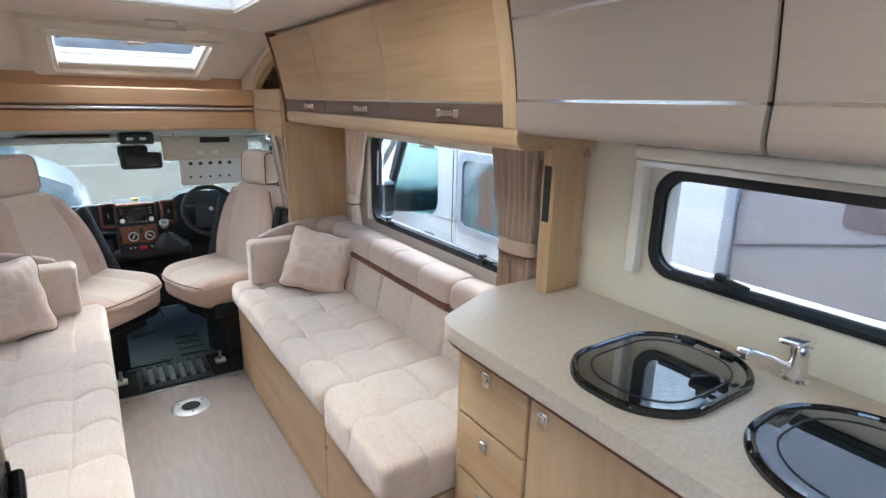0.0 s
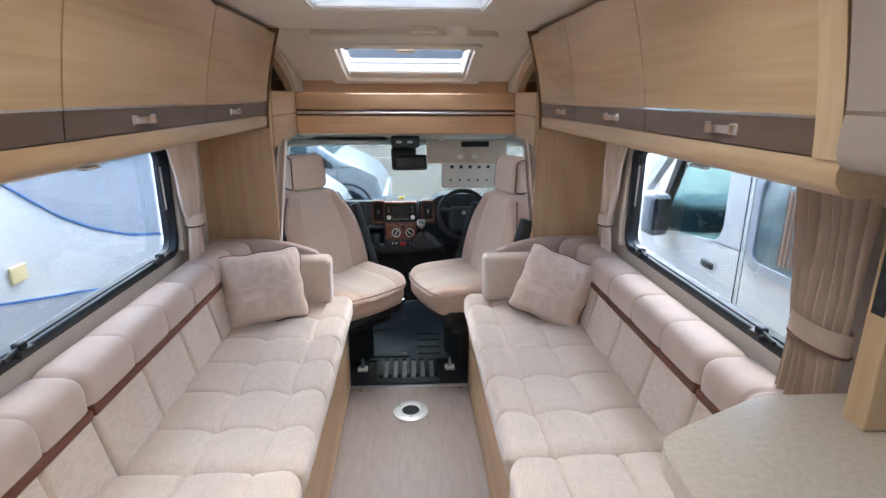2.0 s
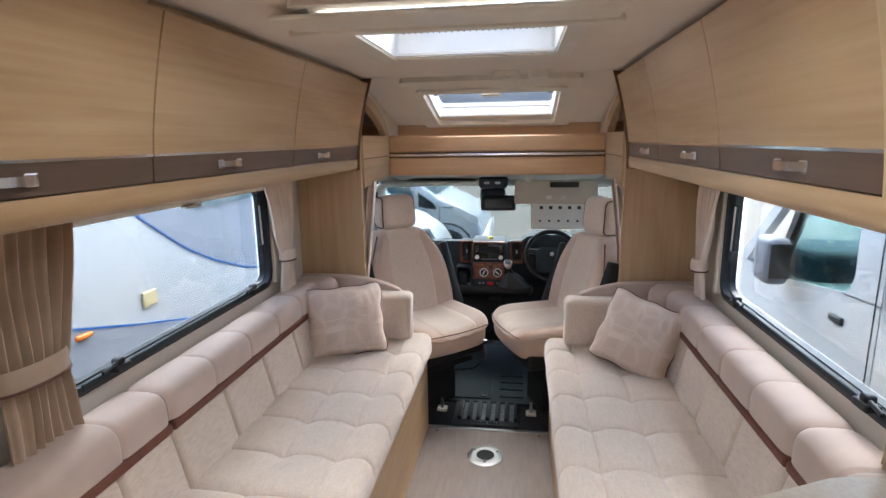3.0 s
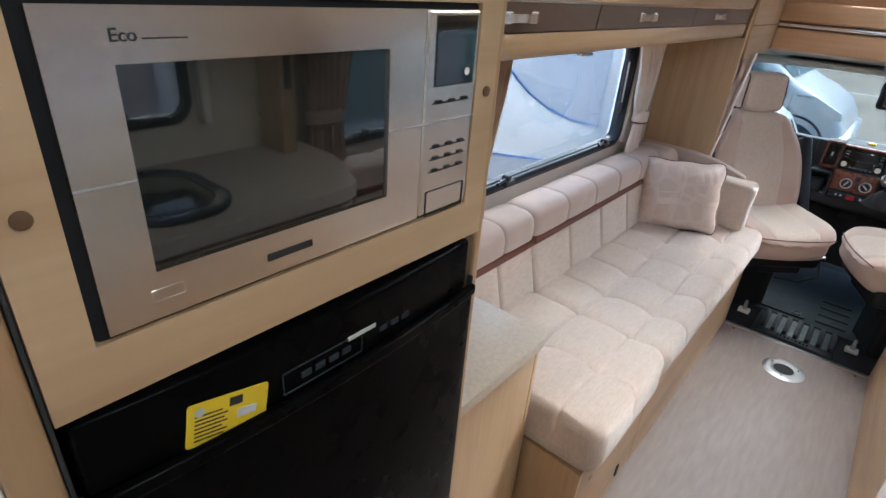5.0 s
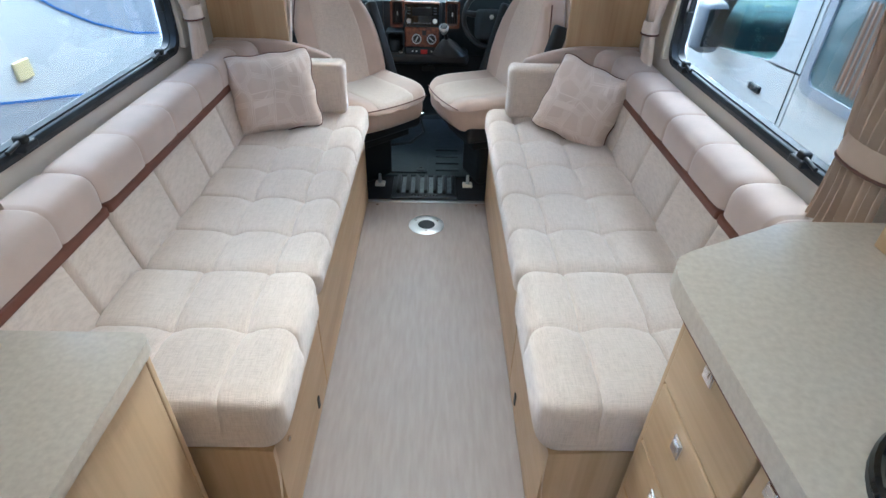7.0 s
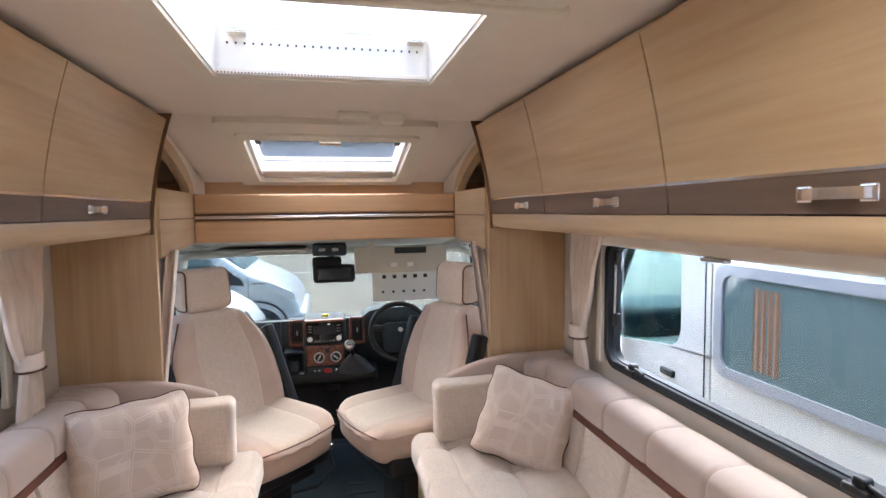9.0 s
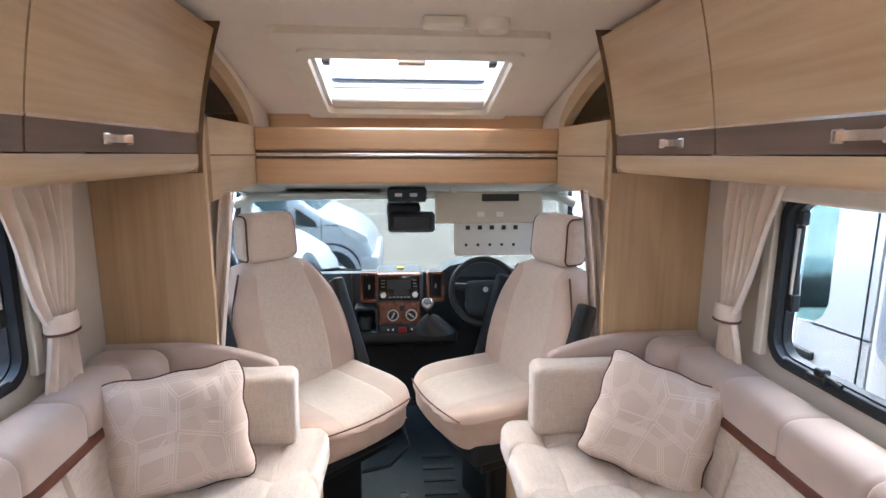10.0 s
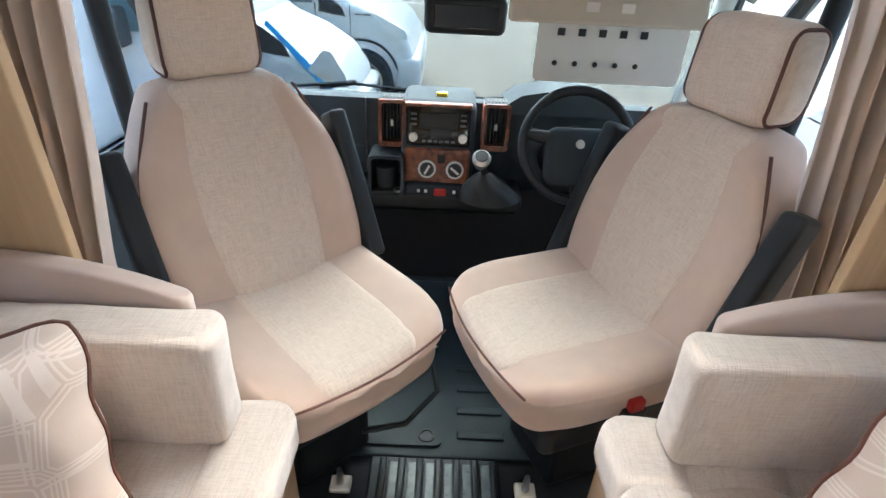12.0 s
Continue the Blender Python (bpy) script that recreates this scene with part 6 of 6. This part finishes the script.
for a, b in ((OX + 0.02, OX + 0.09), (OW - 0.07, OW)):
    part("rear_post", prism([(3.762, 0.62), (4.14, 0.60), (4.06, 0.66), (4.03, 0.74), (4.04, 1.37), (3.762, 1.37)], 0, a, b), VAN, no)
    part("front_post", prism([(4.95, 0.49), (5.05, 0.49), (5.07, 0.56), (4.72, 1.30), (4.62, 1.30), (4.99, 0.62)], 0, a, b), BLACK, no)
    part("screen_post", prism([(5.62, 0.49), (5.78, 0.49), (4.84, 1.36), (4.74, 1.34)], 0, a, b), VAN, no)
TEAL = material("teal_tinted_vehicle_glass", (0.36, 0.60, 0.615), 0.0, trans=1.0, ior=1.2)
for a in (OX + 0.045, OW - 0.05):
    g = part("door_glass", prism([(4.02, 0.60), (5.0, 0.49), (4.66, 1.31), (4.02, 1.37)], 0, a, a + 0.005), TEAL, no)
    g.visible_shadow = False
part("cab_seat", rbox((OX + 0.30, 3.80, 0.40), (OX + 0.80, 3.98, 1.18), 0.09, 4).add(rbox((OX + 0.40, 3.83, 1.10), (OX + 0.68, 3.93, 1.34), 0.045, 3)), DASH, no)
part("door_lining", prism([(4.06, 0.56), (4.95, 0.48), (4.95, 0.74), (4.30, 0.82), (4.06, 0.70)], 0, OX + 0.91, OX + 0.98), DASH, no)
part("cab_dashboard", rbox((OX + 0.10, 4.62, 0.48), (OW - 0.1, 5.30, 0.76), 0.10, 4), DASH, no)
mr = part("door_mirror", rbox((OX - 0.22, 4.66, 0.50), (OX - 0.04, 4.92, 0.86), 0.06, 4), material("pale_grey_moulded_plastic", (0.20, 0.20, 0.21), 0.5, vary=0.1, scale=9), no)
part("mirror_glass", rbox((OX - 0.20, 4.652, 0.56), (OX - 0.06, 4.664, 0.82), 0.004), BLACKGLASS, mr)
for z in (0.60, 0.76):
    part("mirror_arm", cyl((OX - 0.10, 4.80, z), (OX + 0.05, 4.99, z - 0.04), 0.022, n=10), BLACK, mr)
part("door_handle", rbox((OX - 0.005, 4.08, 0.40), (OX + 0.025, 4.22, 0.45), 0.012, 3), BLACK, no)
part("door_seam", rbox((OX + 0.017, 3.80, GZ + 0.4), (OX + 0.022, 3.81, 1.45), 0.001, 1), TYRE, no)
for y0, y1, z0, z1 in ((2.62, 3.62, 0.62, 1.15), (0.35, 1.04, 1.13, 1.55)):
    if y0 < 1:
        part("window", prism(rounded(y1 - y0, z1 - z0, 0.03, 5, (y0 + y1) / 2, (z0 + z1) / 2), 0, OX - 0.016, OX + 0.01), material("dim_vehicle_window", (0.13, 0.10, 0.105), 0.2, vary=0.1), no)
        continue
    wn_ = part("window", prism(rounded(y1 - y0, z1 - z0, 0.07, 6, (y0 + y1) / 2, (z0 + z1) / 2), 0, OX - 0.012, OX + 0.01), VANGLASS, no)
    part("window_frame", ring(rounded(y1 - y0 + 0.12, z1 - z0 + 0.12, 0.09, 6, (y0 + y1) / 2, (z0 + z1) / 2), rounded(y1 - y0, z1 - z0, 0.07, 6, (y0 + y1) / 2, (z0 + z1) / 2), 0, OX - 0.025, OX + 0.006), VANGREY, wn_)
part("grey_panel", rbox((OX - 0.010, -4.0, GZ + 0.5), (OX + 0.01, 1.455, 2.1), 0.004), DUSK, no)
part("inner_curtain", Geo([(OX - 0.014 + 0.004 * math.sin(k * 1.9), 3.22 + 0.012 * k, z) for k in range(16) for z in (0.66, 1.10)], [(2 * k, 2 * k + 1, 2 * k + 3, 2 * k + 2) for k in range(15)]), material("brown_curtain_cloth", (0.24, 0.13, 0.075), 0.9, vary=0.2), no)
part("grey_stripe", prism([(1.44, 0.960), (1.44, 0.974), (0.2, 1.254), (0.2, 1.240)], 0, OX - 0.013, OX - 0.009), material("dark_grey_decal", (0.10, 0.09, 0.095), 0.4), no)
part("corner_rail", rbox((OX - 0.03, 1.457, GZ + 0.4), (OX + 0.004, 1.515, 2.0), 0.008, 3), VANGREY, no)
shed = thing("yard_building", (2, 42, GZ), "pale grey industrial shed beyond the yard", "building")
part("wall", rbox((-40, 40, GZ), (45, 52, 6.6), 0.1), VANGREY, shed)
part("roof", prism([(39.5, 6.6), (46, 8.6), (52.5, 6.6)], 0, -40.5, 45.5), VANGREY, shed)
for k in range(8):
    wd = part("window", rbox((-14 + k * 4, 39.96, 4.6), (-10.4 + k * 4, 40.02, 6.2), 0.02), VAN, shed)

# kitchen ceiling lamp at y 0.35; unseen pair at y 1.44 added as fill
for x, y in ((0.22, 1.44), (-0.22, 1.44), (0.20, 0.35)):
    dl = thing("ceiling_light", (x, y, TOP), "round white ceiling lamp out of view, kitchen lamp and added fill", "ceiling light", "ceiling lights")
    part("bezel", lathe([(0.075, 0), (0.075, -0.012), (0.062, -0.016), (0.06, -0.004)], 32, Matrix.Translation((x, y, TOP))), WHITE, dl)
    part("diffuser", lathe([(0.06, -0.004), (0.058, -0.010), (0.03, -0.013), (0.005, -0.0135)], 28, Matrix.Translation((x, y, TOP))), LAMP, dl)
